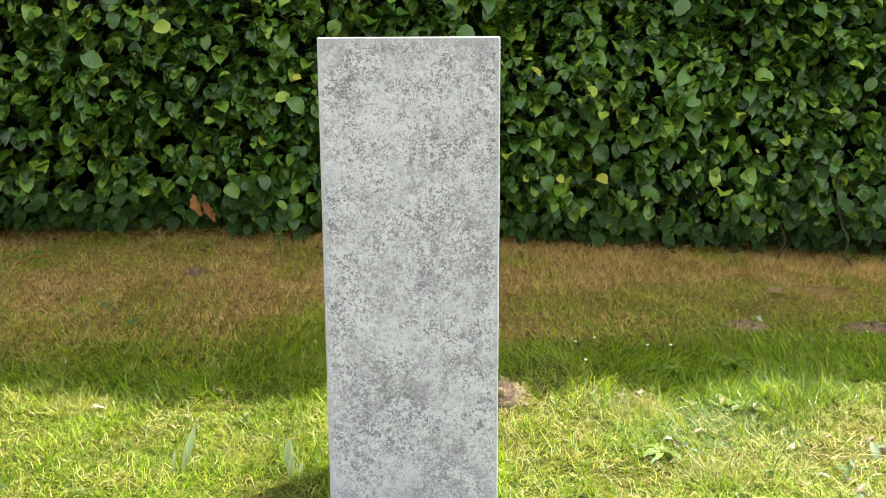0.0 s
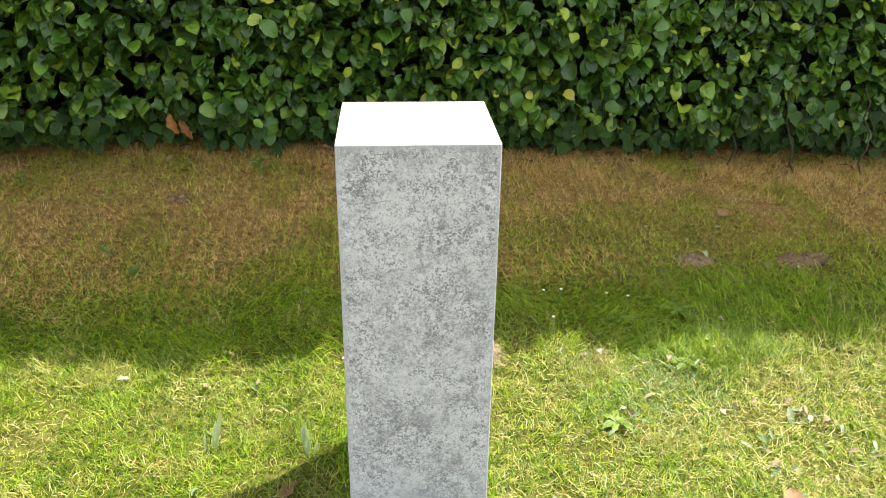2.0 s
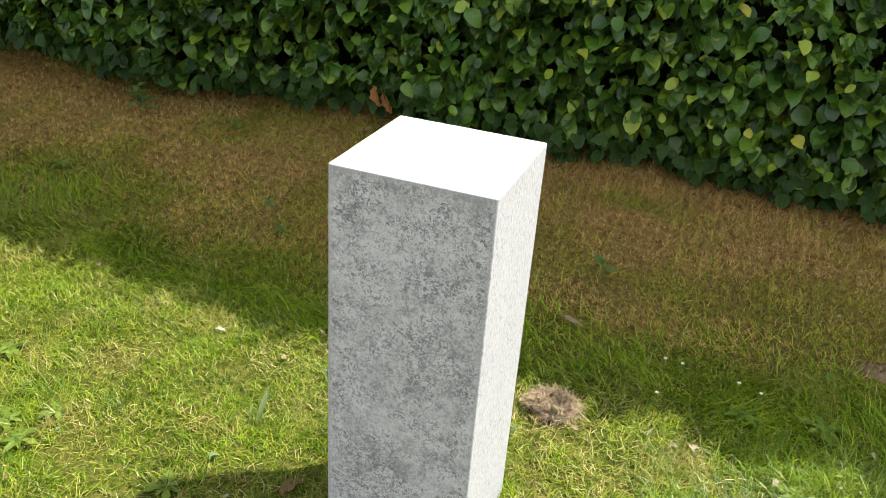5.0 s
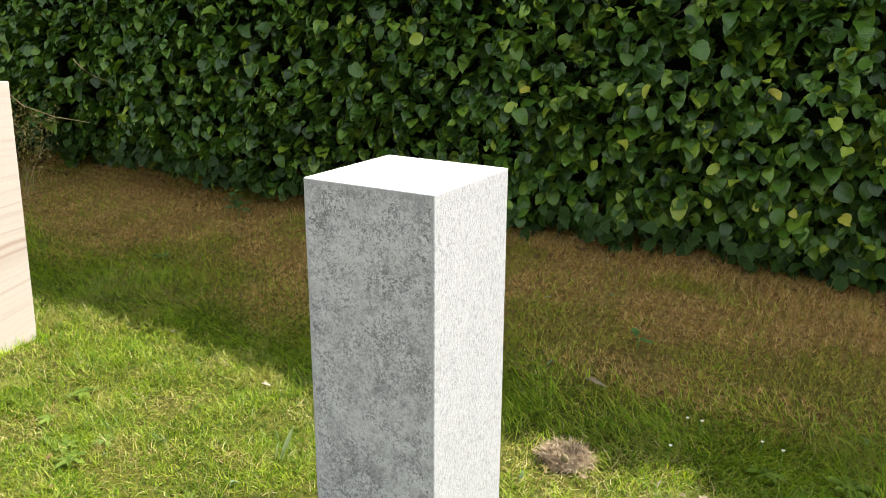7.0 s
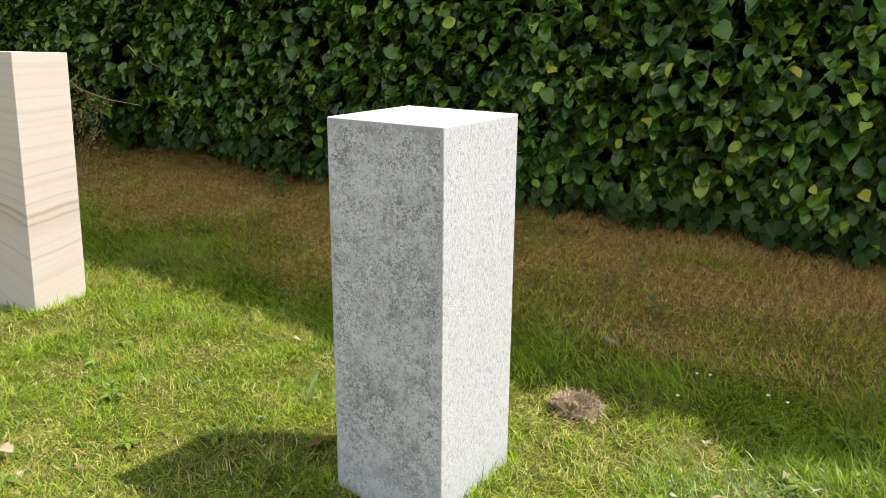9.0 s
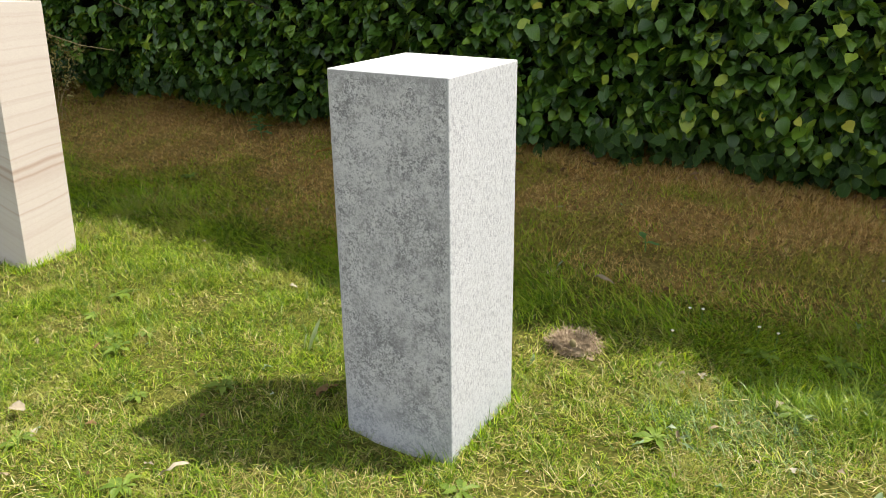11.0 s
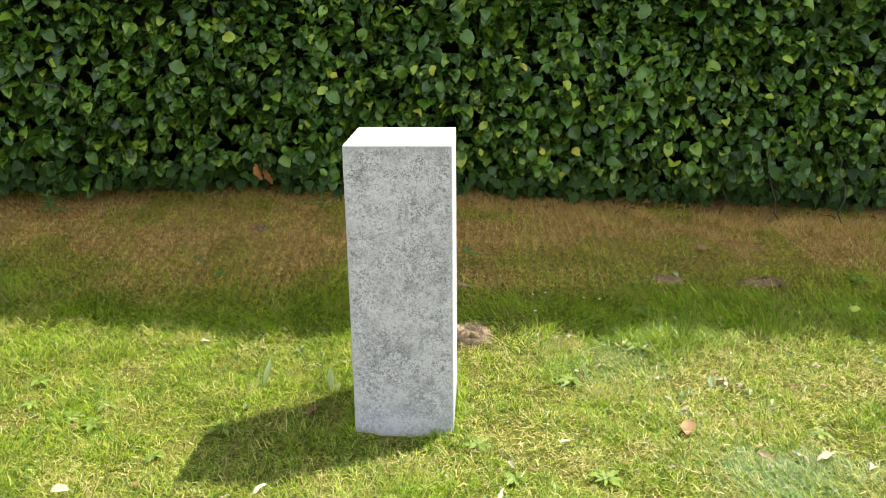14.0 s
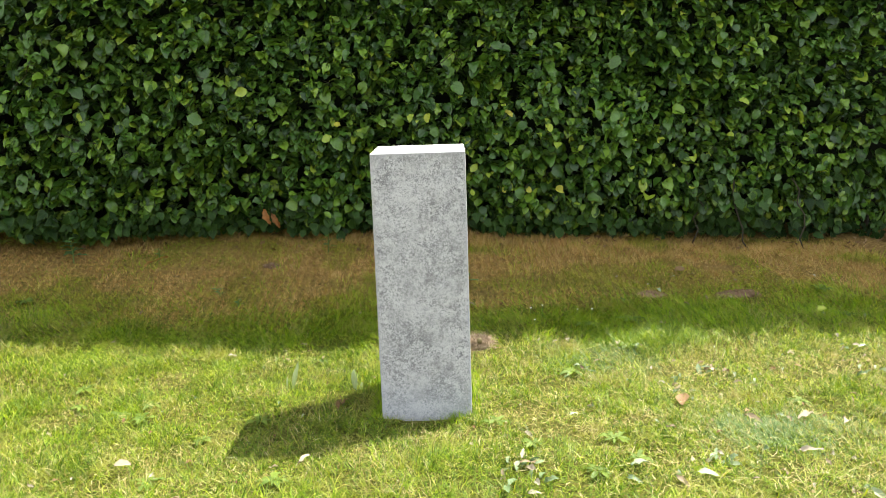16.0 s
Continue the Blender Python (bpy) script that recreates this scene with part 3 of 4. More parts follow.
def spray_leaves(rng, x0, x1, z0, z1, dx, dz, depth, keep=1.0):
    """Leafy twigs side by side over the clipped face: each a fan of leaves that share a slant, tips out and down."""
    gx, gz = np.meshgrid(np.arange(x0, x1, dx), np.arange(z0, z1, dz), indexing="ij")
    gx, gz = gx.ravel(), gz.ravel()
    n = len(gx)
    gx, gz = gx + rng.uniform(-0.6, 0.6, n) * dx, gz + rng.uniform(-0.6, 0.6, n) * dz
    low = 0.235 - 0.025 * np.clip(gx, -4, 4) + 0.07 * (field(gx, 0 * gx, 0.12, 15) - 0.5)
    thin = 0.35 * step(field(gx, gz * 1.4, 0.16, 21), 0.55, 0.70) * (gz < 1.0) * step(gx, -0.4, 1.2)
    ok = (gz > low) & (rng.uniform(0, 1, n) < keep * (1 - thin))
    gx, gz = gx[ok], gz[ok]
    n = len(gx)
    gy = face_y(gx, gz) + depth * rng.uniform(0, 1, n) + 0.07 * (field(gx, gz, 0.07, 23) - 0.5)
    slant = np.radians(np.clip(rng.normal(30, 15, n) - 5 * step(gz, 0.6, 1.2) + 22 * (1 - step(gz, 0.33, 0.5)), 0, 80))
    aim = rng.normal(0, 0.5, n)
    young = rng.uniform(0, 1, n)
    W, T, N, S = [], [], [], []
    for j in range(5):
        a = aim + (j - 2.5) * 0.5 * (1 if j % 2 else -1) + rng.normal(0, 0.22, n)
        sl = slant + rng.normal(0, 0.20, n)
        # outward in plan, then tipped down by the slant
        ox, oy = np.sin(a), -np.cos(a)
        tip = np.stack([ox * np.cos(sl), oy * np.cos(sl), -np.sin(sl)], 1)
        nor = np.stack([ox * np.sin(sl), oy * np.sin(sl), np.cos(sl)], 1) + rng.normal(0, 0.26, (n, 3))
        size = rng.uniform(0.038, 0.071, n) * (1.08 - 0.3 * (young < 0.12)) * (1 + 0.35 * (rng.uniform(0, 1, n) < 0.06))
        along = (j - 2.5) * 0.012
        p = np.stack([gx + along * np.cos(aim) + rng.normal(0, 0.010, n), gy + 0.012 * np.abs(j - 2.5), gz + rng.normal(0, 0.010, n)], 1)
        W.append(p - unit(tip) * size[:, None] * 0.45), T.append(tip), N.append(nor), S.append(size)
    return np.concatenate(W), np.concatenate(T), np.concatenate(N), np.concatenate(S)


def shadow_fringe(rng, n):
    """Loose leaves of the unseen top, thinning out upwards, added to fray its shadow."""
    x, z = rng.uniform(X0, X1, n), CORE_TOP + (TOP - CORE_TOP) * (1 - np.sqrt(rng.uniform(0, 1, n)))
    y = face_y(x, z) + 0.05 + 0.25 * rng.uniform(0, 1, n)
    tip = np.stack([rng.normal(0, 0.8, n), rng.normal(-0.5, 0.5, n), rng.normal(0.1, 0.4, n)], 1)
    nor = np.stack([rng.normal(0, 0.4, n), rng.normal(0, 0.4, n), 1 + 0 * x], 1)
    return np.stack([x, y, z], 1), tip, nor, rng.uniform(0.045, 0.08, n)


def build_leaves():
    rng = np.random.RandomState(3)
    outer, inner = spray_leaves(rng, -4.0, 2.7, 0.20, 1.75, 0.068, 0.043, 0.06), spray_leaves(rng, -4.2, 2.8, 0.22, 1.75, 0.085, 0.062, 0.10)
    inner[0][:, 1] += 0.11
    sets = [tuple(np.concatenate([outer[i], inner[i]]) for i in range(4)),
            front_leaves(rng, 1200, -4.7, -4.2, 0.2, 1.75, 0.25, 1.0),
            front_leaves(rng, 5600, X0, X1, 1.70, CORE_TOP + 0.08, 0.22, 1.40), shadow_fringe(rng, 1500),
            front_leaves(rng, 1300, X0, -4.7, 0.2, 1.75, 0.2, 1.3),
            front_leaves(rng, 2200, 3.0, X1, 0.2, 1.75, 0.2, 1.3)]
    n = 2600
    x, z = rng.uniform(X0, X1, n), rng.uniform(0.3, CORE_TOP, n)
    sets.append((np.stack([x, 3.25 + DEPTH - 0.12 + rng.uniform(0, 0.12, n), z], 1), np.stack([rng.normal(0, 0.7, n), 0.5 + 0 * x, -0.7 + 0 * x], 1), np.stack([rng.normal(0, 0.4, n), 0.8 + 0 * x, 0.5 + 0 * x], 1), rng.uniform(0.1, 0.15, n)))
    n = 4200
    x = rng.uniform(X0, X1, n)
    y0 = face_y(x, CORE_TOP + 0 * x) + 0.06
    y = y0 + (3.25 + DEPTH - y0) * rng.uniform(0, 1, n)
    sets.append((np.stack([x, y, CORE_TOP - 0.08 + rng.uniform(0, 0.10, n)], 1), np.stack([rng.normal(0, 0.8, n), rng.normal(0, 0.8, n), -0.2 + 0 * x], 1), np.stack([rng.normal(0, 0.4, n), rng.normal(0, 0.4, n), 0.9 + 0 * x], 1), rng.uniform(0.08, 0.13, n)))
    for name, group, shapes, label in (("foliage", sets[:2], HEDGE_LEAVES, "overlapping oval beech leaves"), ("outer_foliage", sets[2:], PLAIN_LEAVES, "beech leaves of the hedge's top, back and ends")):
        w, t, nn, s = (np.concatenate([a[i] for a in group]) for i in range(4))
        at_hedge(tagged(part(name, scatter_leaves(name, shapes, rng, w, t, nn, s, BEECH), hedge, label), kind="stuff"))
    # dull leaves hanging in the foot's recess, its shade painted into their colour
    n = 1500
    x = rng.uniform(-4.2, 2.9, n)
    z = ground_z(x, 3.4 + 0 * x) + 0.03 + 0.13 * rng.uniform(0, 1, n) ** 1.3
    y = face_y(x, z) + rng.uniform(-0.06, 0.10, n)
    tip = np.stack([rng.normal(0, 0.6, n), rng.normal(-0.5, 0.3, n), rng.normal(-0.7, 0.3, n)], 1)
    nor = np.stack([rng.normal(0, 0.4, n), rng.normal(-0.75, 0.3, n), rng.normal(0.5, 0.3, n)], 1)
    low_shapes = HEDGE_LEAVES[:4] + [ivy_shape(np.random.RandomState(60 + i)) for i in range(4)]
    at_hedge(tagged(part("low_foliage", scatter_leaves("low_foliage", low_shapes, rng, np.stack([x, y, z], 1), tip, nor, rng.uniform(0.035, 0.068, n), IVY), hedge, "dull leaves hanging at the hedge's foot, shade put into their dark colour"), kind="stuff"))
    # the leaves in front of the path, one by one
    meshes = [quad_mesh("leaf", v, q, BEECH, uv) for v, q, uv in HEDGE_LEAVES]
    young = [quad_mesh("young_leaf", v, q, YOUNG, uv) for v, q, uv in HEDGE_LEAVES]
    w, t, nn, s = front_leaves(rng, 290, -1.9, 2.1, 0.35, 1.35, 0.05, 1.0)
    w2, t2, n2, s2 = front_leaves(rng, 46, -0.5, 2.2, 0.30, 0.95, 0.03, 0.75)
    for k in range(len(w) + len(w2)):
        a, b, c, d, ms = (w[k], t[k], nn[k], s[k], meshes) if k < len(w) else (w2[k - len(w)], t2[k - len(w)], n2[k - len(w)], s2[k - len(w)], young)
        n_ = Vector(c).normalized()
        t_ = Vector(b)
        t_ = (t_ - n_ * t_.dot(n_)).normalized()
        m = Matrix((t_.cross(n_), t_, n_)).transposed().to_4x4() @ Matrix.Scale(d, 4)
        ob = part("leaf" if k < len(w) else "young_leaf", ms[k % len(ms)], hedge)
        at_hedge(ob).matrix_basis = Matrix.Translation(Vector(a) - Vector((0, 0.02, 0))) @ m


build_leaves()


def build_stems():
    rng = random.Random(9)
    for i in range(44):
        x = X0 + 0.3 + i * 0.285 + rng.uniform(-0.1, 0.1)
        y = float(face_y(x, 0.9)) + 0.42 + rng.uniform(0, 0.2)
        g = float(ground_z(x, y)) - 0.03
        pts, rad, p = [], [], Vector((x, y, g))
        r = rng.uniform(0.010, 0.022)
        for k in range(7):
            pts.append(tuple(p))
            rad.append(r * (1 - k * 0.11))
            p = p + Vector((rng.uniform(-0.07, 0.07), rng.uniform(-0.03, 0.03), 0.24))
        at_hedge(part("stem", tube("stem", pts, rad, BARK), hedge, "dark bark stem" if i == 0 else ""))
    for i in range(46):
        x = rng.uniform(-3.5, 2.6)
        z = rng.uniform(0.3, 1.5)
        p = Vector((x, float(face_y(x, z)) + 0.12, z))
        pts, rad = [], []
        dx = rng.uniform(-0.06, 0.06)
        for k in range(5):
            pts.append(tuple(p))
            rad.append(0.0035 - 0.0006 * k)
            p = p + Vector((dx + rng.uniform(-0.02, 0.02), -0.045, rng.uniform(-0.01, 0.05)))
        at_hedge(part("twig", tube("twig", pts, rad, BARK, 5), hedge))


build_stems()

# ---- grass ----
PLACES = [(-0.0255, 1.574, 0.153, 0.151), (-1.830, 1.672, 0.133, 0.116)]


def off_plinths(x, y):
    keep = np.ones(len(x), bool)
    for cx, cy, rx, ry in PLACES:
        keep &= (np.abs(x - cx) > rx) | (np.abs(y - cy) > ry)
    return keep


def sow(rng, n, x0, x1, y0, y1, weight):
    """Roots scattered with a density that weight(x, y) thins."""
    x, y = rng.uniform(x0, x1, n), rng.uniform(y0, y1, n)
    keep = (rng.uniform(0, 1, n) < weight(x, y)) & off_plinths(x, y)
    x, y = x[keep], y[keep]
    k = rng.uniform(0, 1, len(x)) < 0.45
    cx, cy = np.round(x / 0.045) * 0.045 + 0.03 * (field(x, y, 0.05, 4) - 0.5), np.round(y / 0.045) * 0.045
    x, y = np.where(k, x + (cx - x) * 0.55, x), np.where(k, y + (cy - y) * 0.55, y)
    keep = off_plinths(x, y)
    return x[keep], y[keep]


def edge(x):
    return 2.42 + 0.22 * (field(x, 0 * x, 0.5, 6) - 0.5) + 0.06 * np.clip(x, -1, 2)


BARE = [(0.979, 2.55, 0.10, 0.06), (1.398, 2.57, 0.12, 0.055), (-0.86, 2.945, 0.07, 0.05), (0.22, 2.60, 0.09, 0.05), (1.45, 3.0, 0.12, 0.06), (0.95, 1.75, 0.12, 0.05), (1.45, 1.72, 0.2, 0.07), (0.28, 1.44, 0.17, 0.09), (0.05, 1.27, 0.12, 0.07), (1.2, 2.0, 0.16, 0.05), (0.162, 1.99, 0.09, 0.07), (-0.62, 1.62, 0.07, 0.04), (-1.0, 1.72, 0.08, 0.05), (0.65, 1.30, 0.07, 0.04), (-0.2, 1.15, 0.08, 0.05)]


def bare(x, y):
    b = 0 * x
    for cx, cy, rx, ry in BARE:
        b = np.maximum(b, np.exp(-(((x - cx) / rx) ** 2 + ((y - cy) / ry) ** 2)))
    return b


def inside(x, y):
    """1 in the middle of the lawn, thinning out raggedly towards its outer parts."""
    r = 0.5 * (field(x, y, 0.4, 17) - 0.5)
    return step(x + r, -2.7, -2.1) * (1 - step(x + r, 1.9, 2.4)) * step(y + r, 0.45, 0.85)


def build_grass():
    rng = np.random.RandomState(11)
    U = rng.uniform
    lawn = thing("lawn", 0, 1.5, 0.0, "patchy mown lawn, bright green with straw", "lawn", kind="structure")

    def lay(name, me, label):
        ob = tagged(part(name, me, lawn, label), kind="stuff")
        ob.matrix_parent_inverse = lawn.matrix_world.inverted()

    # mown blades in front, matted and curled
    x, y = sow(rng, 430000, -2.6, 2.3, 0.5, 2.6, lambda x, y: inside(x, y) * (1 - step(y, edge(x) - 0.25, edge(x) + 0.1)) * (0.25 + 1.0 * field(x, y, 0.11, 7)) * (1 - 0.8 * bare(x, y)))
    n = len(x)
    straw = U(0, 1, n) < 0.03 + 0.22 * step(field(x, y, 0.19, 26) + 0.10 * np.clip(x - 0.5, 0, 1.2) + 0.12 * step(-y, -1.25, -0.95), 0.48, 0.78) + 0.4 * bare(x, y)
    for name, k, mat, label in (("mown_blades", ~straw, BLADE, "mown yellow-green grass blades"), ("bleached_blades", straw, BLEACHED, "bleached cream grass blades matted in the lawn")):
        m = int(k.sum())
        lay(name, blades(name, rng, x[k], y[k], U(0.018, 0.052, m) * (0.4 + 1.2 * field(x[k], y[k], 0.12, 8)), U(0.0014, 0.0031, m), U(18, 84, m), U(5, 85, m), mat, 3, lift=U(0.0, 0.010, m), swirl=2.2), label)
    # longer tufts along the shade's edge, combed over
    x, y = sow(rng, 105000, -3.2, 2.5, 1.85, 2.85, lambda x, y: step(y, 2.0, 2.16) * (1 - step(y, edge(x) - 0.16, edge(x) + 0.22)) * (0.25 + field(x, y, 0.16, 9)) * (1 - np.clip(1.15 * bare(x, y), 0, 1)))
    n = len(x)
    sweep = 6.28 * field(x, y, 0.35, 27)
    lay("long_blades", blades("long_blades", rng, x, y, U(0.035, 0.095, n), U(0.0018, 0.0036, n), U(22, 78, n), U(15, 70, n), LUSH, 3, sweep + rng.normal(0, 0.8, n), swirl=1.2), "longer dark green grass blades")
    # tufts scattered over the mown part
    x, y = sow(rng, 60000, -2.7, 2.3, 0.6, 2.1, lambda x, y: step(field(x, y, 0.17, 10), 0.50, 0.8))
    n = len(x)
    lay("tufts", blades("tufts", rng, x, y, U(0.030, 0.065, n), U(0.0016, 0.0034, n), U(8, 68, n), U(25, 85, n), FRESH, 3, swirl=1.5), "fresh green grass tufts")
    # thin dry grass under the hedge
    x, y = sow(rng, 400000, -3.7, 2.4, 2.2, 3.55, lambda x, y: step(y, edge(x) - 0.35, edge(x) + 0.15) * (1 - np.clip(1.05 * bare(x, y), 0, 1)) * (0.5 + 0.6 * field(x, y, 0.15, 12)) * (1 + 0.5 * step(y, 3.05, 3.25)))
    n = len(x)
    dry = U(0, 1, n) < 0.15 + 0.63 * step(field(x, y, 0.21, 13) + 0.16 * step(y, 2.6, 2.9) - 0.07 * np.clip(x, -1, 1.5), 0.44, 0.60)
    for name, k, mat, label in (("dry_blades", dry, STRAW, "short straw-brown dry grass"), ("olive_blades", ~dry, MOSS, "short olive grass")):
        m = int(k.sum())
        lay(name, blades(name, rng, x[k], y[k], U(0.012, 0.032, m) * (1 + 0.6 * step(y[k], 3.08, 3.25)), U(0.0013, 0.0026, m), U(30, 88, m), 0 * U(0, 1, m), mat, 2, lift=U(0.0, 0.010, m)), label)
    x, y = sow(rng, 30000, -3.6, 2.5, 2.4, 3.35, lambda x, y: step(field(x, y, 0.17, 16), 0.50, 0.66))
    n = len(x)
    lay("dry_strip_tufts", blades("dry_strip_tufts", rng, x, y, U(0.020, 0.055, n), U(0.0018, 0.0036, n), U(10, 72, n), U(15, 75, n), LUSH, 3, swirl=1.5), "green tufts in the dry strip")
    # one tall tuft standing at the edge of the shade
    n = 2600
    x, y = rng.normal(0.88, 0.13, n), rng.normal(2.05, 0.06, n)
    lay("tall_tuft", blades("tall_tuft", rng, x, y, U(0.04, 0.095, n), U(0.002, 0.004, n), U(5, 60, n), U(20, 85, n), FRESH, 4), "tall bright green grass tuft")
    # the same strip further along the hedge, thinner
    x, y = sow(rng, 16000, -6.2, 6.0, 2.3, 3.4, lambda x, y: 1.0 * ((x < -3.5) | (x > 2.2)))
    n = len(x)
    lay("outer_strip", blades("outer_strip", rng, x, y, U(0.03, 0.06, n), U(0.004, 0.008, n), U(8, 66, n), U(8, 55, n), MOSS, 3), "dull grass along the hedge further off")
    # cut straw lying on top
    x, y = sow(rng, 50000, -2.7, 2.3, 0.6, 3.3, lambda x, y: 0.2 + 0.9 * bare(x, y) * (y < 2) + 0.8 * step(field(x, y, 0.28, 14) + 0.2 * np.clip(x, -1, 1.5), 0.42, 0.75) * (y < 2.15))
    n = len(x)
    lay("straw", blades("straw", rng, x, y, U(0.015, 0.05, n), U(0.0012, 0.0028, n), U(62, 88, n), U(0, 30, n), BLEACHED, 3, lift=U(0.004, 0.026, n), swirl=2.0), "cut dry straw lying on the grass")
    # silvery, coarser grass in two patches
    n = 4200
    k = U(0, 1, n) < 0.70
    x, y = np.where(k, rng.normal(1.06, 0.13, n), rng.normal(0.66, 0.12, n)), np.where(k, rng.normal(1.22, 0.09, n), rng.normal(1.86, 0.09, n))
    lay("silvery_blades", blades("silvery_blades", rng, x, y, U(0.03, 0.075, n), U(0.0014, 0.003, n), U(25, 80, n), U(15, 75, n), SILVERY, 3, rng.normal(2.6, 0.8, n), swirl=1.0), "silvery grey-green coarse grass")
    # rough grass standing against the plinths
    for cx, cy, rx, ry in PLACES:
        g = U(0, 4, 700)
        s, e = np.floor(g), (g % 1) * 2 - 1
        off = U(0.0, 0.03, 700)
        s = np.where((s == 3) & ((e < 0.15) | (U(0, 1, 700) < 0.3)), 1, s)
        x = cx + np.where(s == 0, rx + off, np.where(s == 1, -rx - off, e * (rx + off)))
        y = cy + np.where(s == 2, ry + off, np.where(s == 3, -ry - off, e * (ry + off)))
        lay("edge_blades", blades("edge_blades", rng, x, y, U(0.02, 0.06, 700), U(0.002, 0.004, 700), U(5, 40, 700), U(10, 70, 700), LUSH, 4), "uncut grass round a plinth's foot")
    # sparser grass beyond
    x, y = sow(rng, 40000, -5.5, 4.8, -2.3, 2.4, lambda x, y: 0.95 - 0.95 * inside(x, y))
    n = len(x)
    lay("outer_blades", blades("outer_blades", rng, x, y, U(0.04, 0.08, n), U(0.004, 0.007, n), U(5, 60, n), U(15, 70, n), BLADE, 3), "mown grass blades further off")


build_grass()


# ---- plants at the hedge's foot ----
def leaf_matrix(at, tip, normal, size):
    n = Vector(normal).normalized()
    t = Vector(tip)
    t = (t - n * t.dot(n)).normalized()
    return Matrix.Translation(at) @ Matrix((t.cross(n), t, n)).transposed().to_4x4() @ Matrix.Scale(size, 4)


def mesh_of(name, shape, material):
    return quad_mesh(name, shape[0], shape[1], material, shape[2])


def build_ivy():
    rng = np.random.RandomState(31)
    x0 = 1.75
    y0, z0 = float(face_y(x0, 0.45)) + 0.05, float(ground_z(x0, 3.3))
    ivy = thing("ivy", x0, y0, z0, "dark green ivy climbing the foot of the hedge", "ivy")
    shapes = [mesh_of("leaf", ivy_shape(np.random.RandomState(40 + i)), IVY) for i in range(5)]
    for k in range(3):
        p, pts = Vector((-0.3 + 0.3 * k, 0.02, -0.02)), []
        for i in range(7):
            pts.append(tuple(p))
            p = p + Vector((rng.uniform(-0.06, 0.06), rng.uniform(-0.02, 0.01), 0.07))
        part("stem", tube("stem", pts, [0.004] * 7, BARK, 5), ivy)
    for i in range(64):
        x, z = rng.normal(0, 0.34), abs(rng.normal(0, 0.19)) + 0.09
        y = float(face_y(x0 + x, z0 + z)) - y0 + 0.01 + rng.uniform(-0.03, 0.05)
        ob = part("leaf", shapes[i % 5], ivy)
        ob.matrix_basis = leaf_matrix((x, y, z), (rng.normal(0, 0.6), -0.4, -0.8), (rng.normal(0, 0.4), -0.9, 0.45 + rng.normal(0, 0.25)), rng.uniform(0.04, 0.075))


build_ivy()


def build_foot_plant(x, y, height, count, label, category, material, seed, spread=0.5):
    rng = np.random.RandomState(seed)
    z = float(ground_z(x, y))
    plant = thing("weed", x, y, z, label, category)
    top = Vector((rng.uniform(-0.02, 0.02), rng.uniform(-0.03, 0.0), height))
    part("stem", tube("stem", [(0, 0, -0.02), tuple(top * 0.5 + Vector((0.005, 0, 0))), tuple(top)], [0.003, 0.0025, 0.0015], STALK, 5), plant)
    shape = [mesh_of("leaf", leaf_shape(np.random.RandomState(seed + i), 0.42, 8, 0.2, 0.25, 0.04, 0.4, 0.16), material) for i in range(3)]
    for i in range(count):
        f = 0.25 + 0.75 * (i + 1) / count
        a = i * 2.4 + rng.uniform(-0.3, 0.3)
        ob = part("leaf", shape[i % 3], plant)
        ob.matrix_basis = leaf_matrix(top * f, (math.cos(a), math.sin(a), 0.35), (-0.3 * math.cos(a), -0.3 * math.sin(a), 1), height * spread * rng.uniform(0.75, 1.1) * (1.25 - 0.5 * f))


build_foot_plant(-1.87, 2.95, 0.13, 12, "blue-green toothed weed growing beside the hedge", "weed", NETTLE, 51, 0.6)
build_foot_plant(-0.59, 3.12, 0.11, 9, "small green weed at the hedge's foot", "weed", WEED, 52, 0.5)
build_foot_plant(-1.45, 2.99, 0.07, 6, "small green seedling at the hedge's foot", "weed", WEED, 53, 0.6)
build_foot_plant(0.142, 2.70, 0.07, 3, "upright blue-green weed in dry grass", "weed", NETTLE, 54, 0.9)
build_foot_plant(-1.02, 2.57, 0.04, 5, "low lobed blue-green weed in dry grass", "weed", NETTLE, 55, 1.0)
build_foot_plant(-0.92, 2.46, 0.04, 4, "low lobed blue-green weed in dry grass", "weed", NETTLE, 56, 1.0)


def build_dead_spray(x, z, seed):
    rng = np.random.RandomState(seed)
    y = float(face_y(x, z)) - 0.06
    spray = thing("dead_twig", x, y, z, "dead twig with hanging orange-brown leaves on the hedge", "twig")
    part("twig", tube("twig", [(-0.02, 0.14, 0.06), (0, 0.05, 0.055), (0.03, 0, 0.04), (0.045, -0.01, 0.0)], [0.003, 0.0025, 0.002, 0.0015], BARK, 5), spray)
    for i, (dx, dz, s) in enumerate(((0.0, 0.045, 0.085), (0.035, 0.02, 0.075), (0.045, -0.01, 0.06))):
        ob = part("leaf", mesh_of("leaf", leaf_shape(np.random.RandomState(seed + i), 0.42, 10, 0.8, 0.35, 0.13, 0.5, 0.2), RUSTY_LEAF), spray)
        ob.matrix_basis = leaf_matrix((dx, -0.005, dz), (0.25 + 0.2 * i, -0.2, -0.9), (0.3 * i - 0.2, -0.9, 0.3), s)


build_dead_spray(-0.93, 0.40, 61)


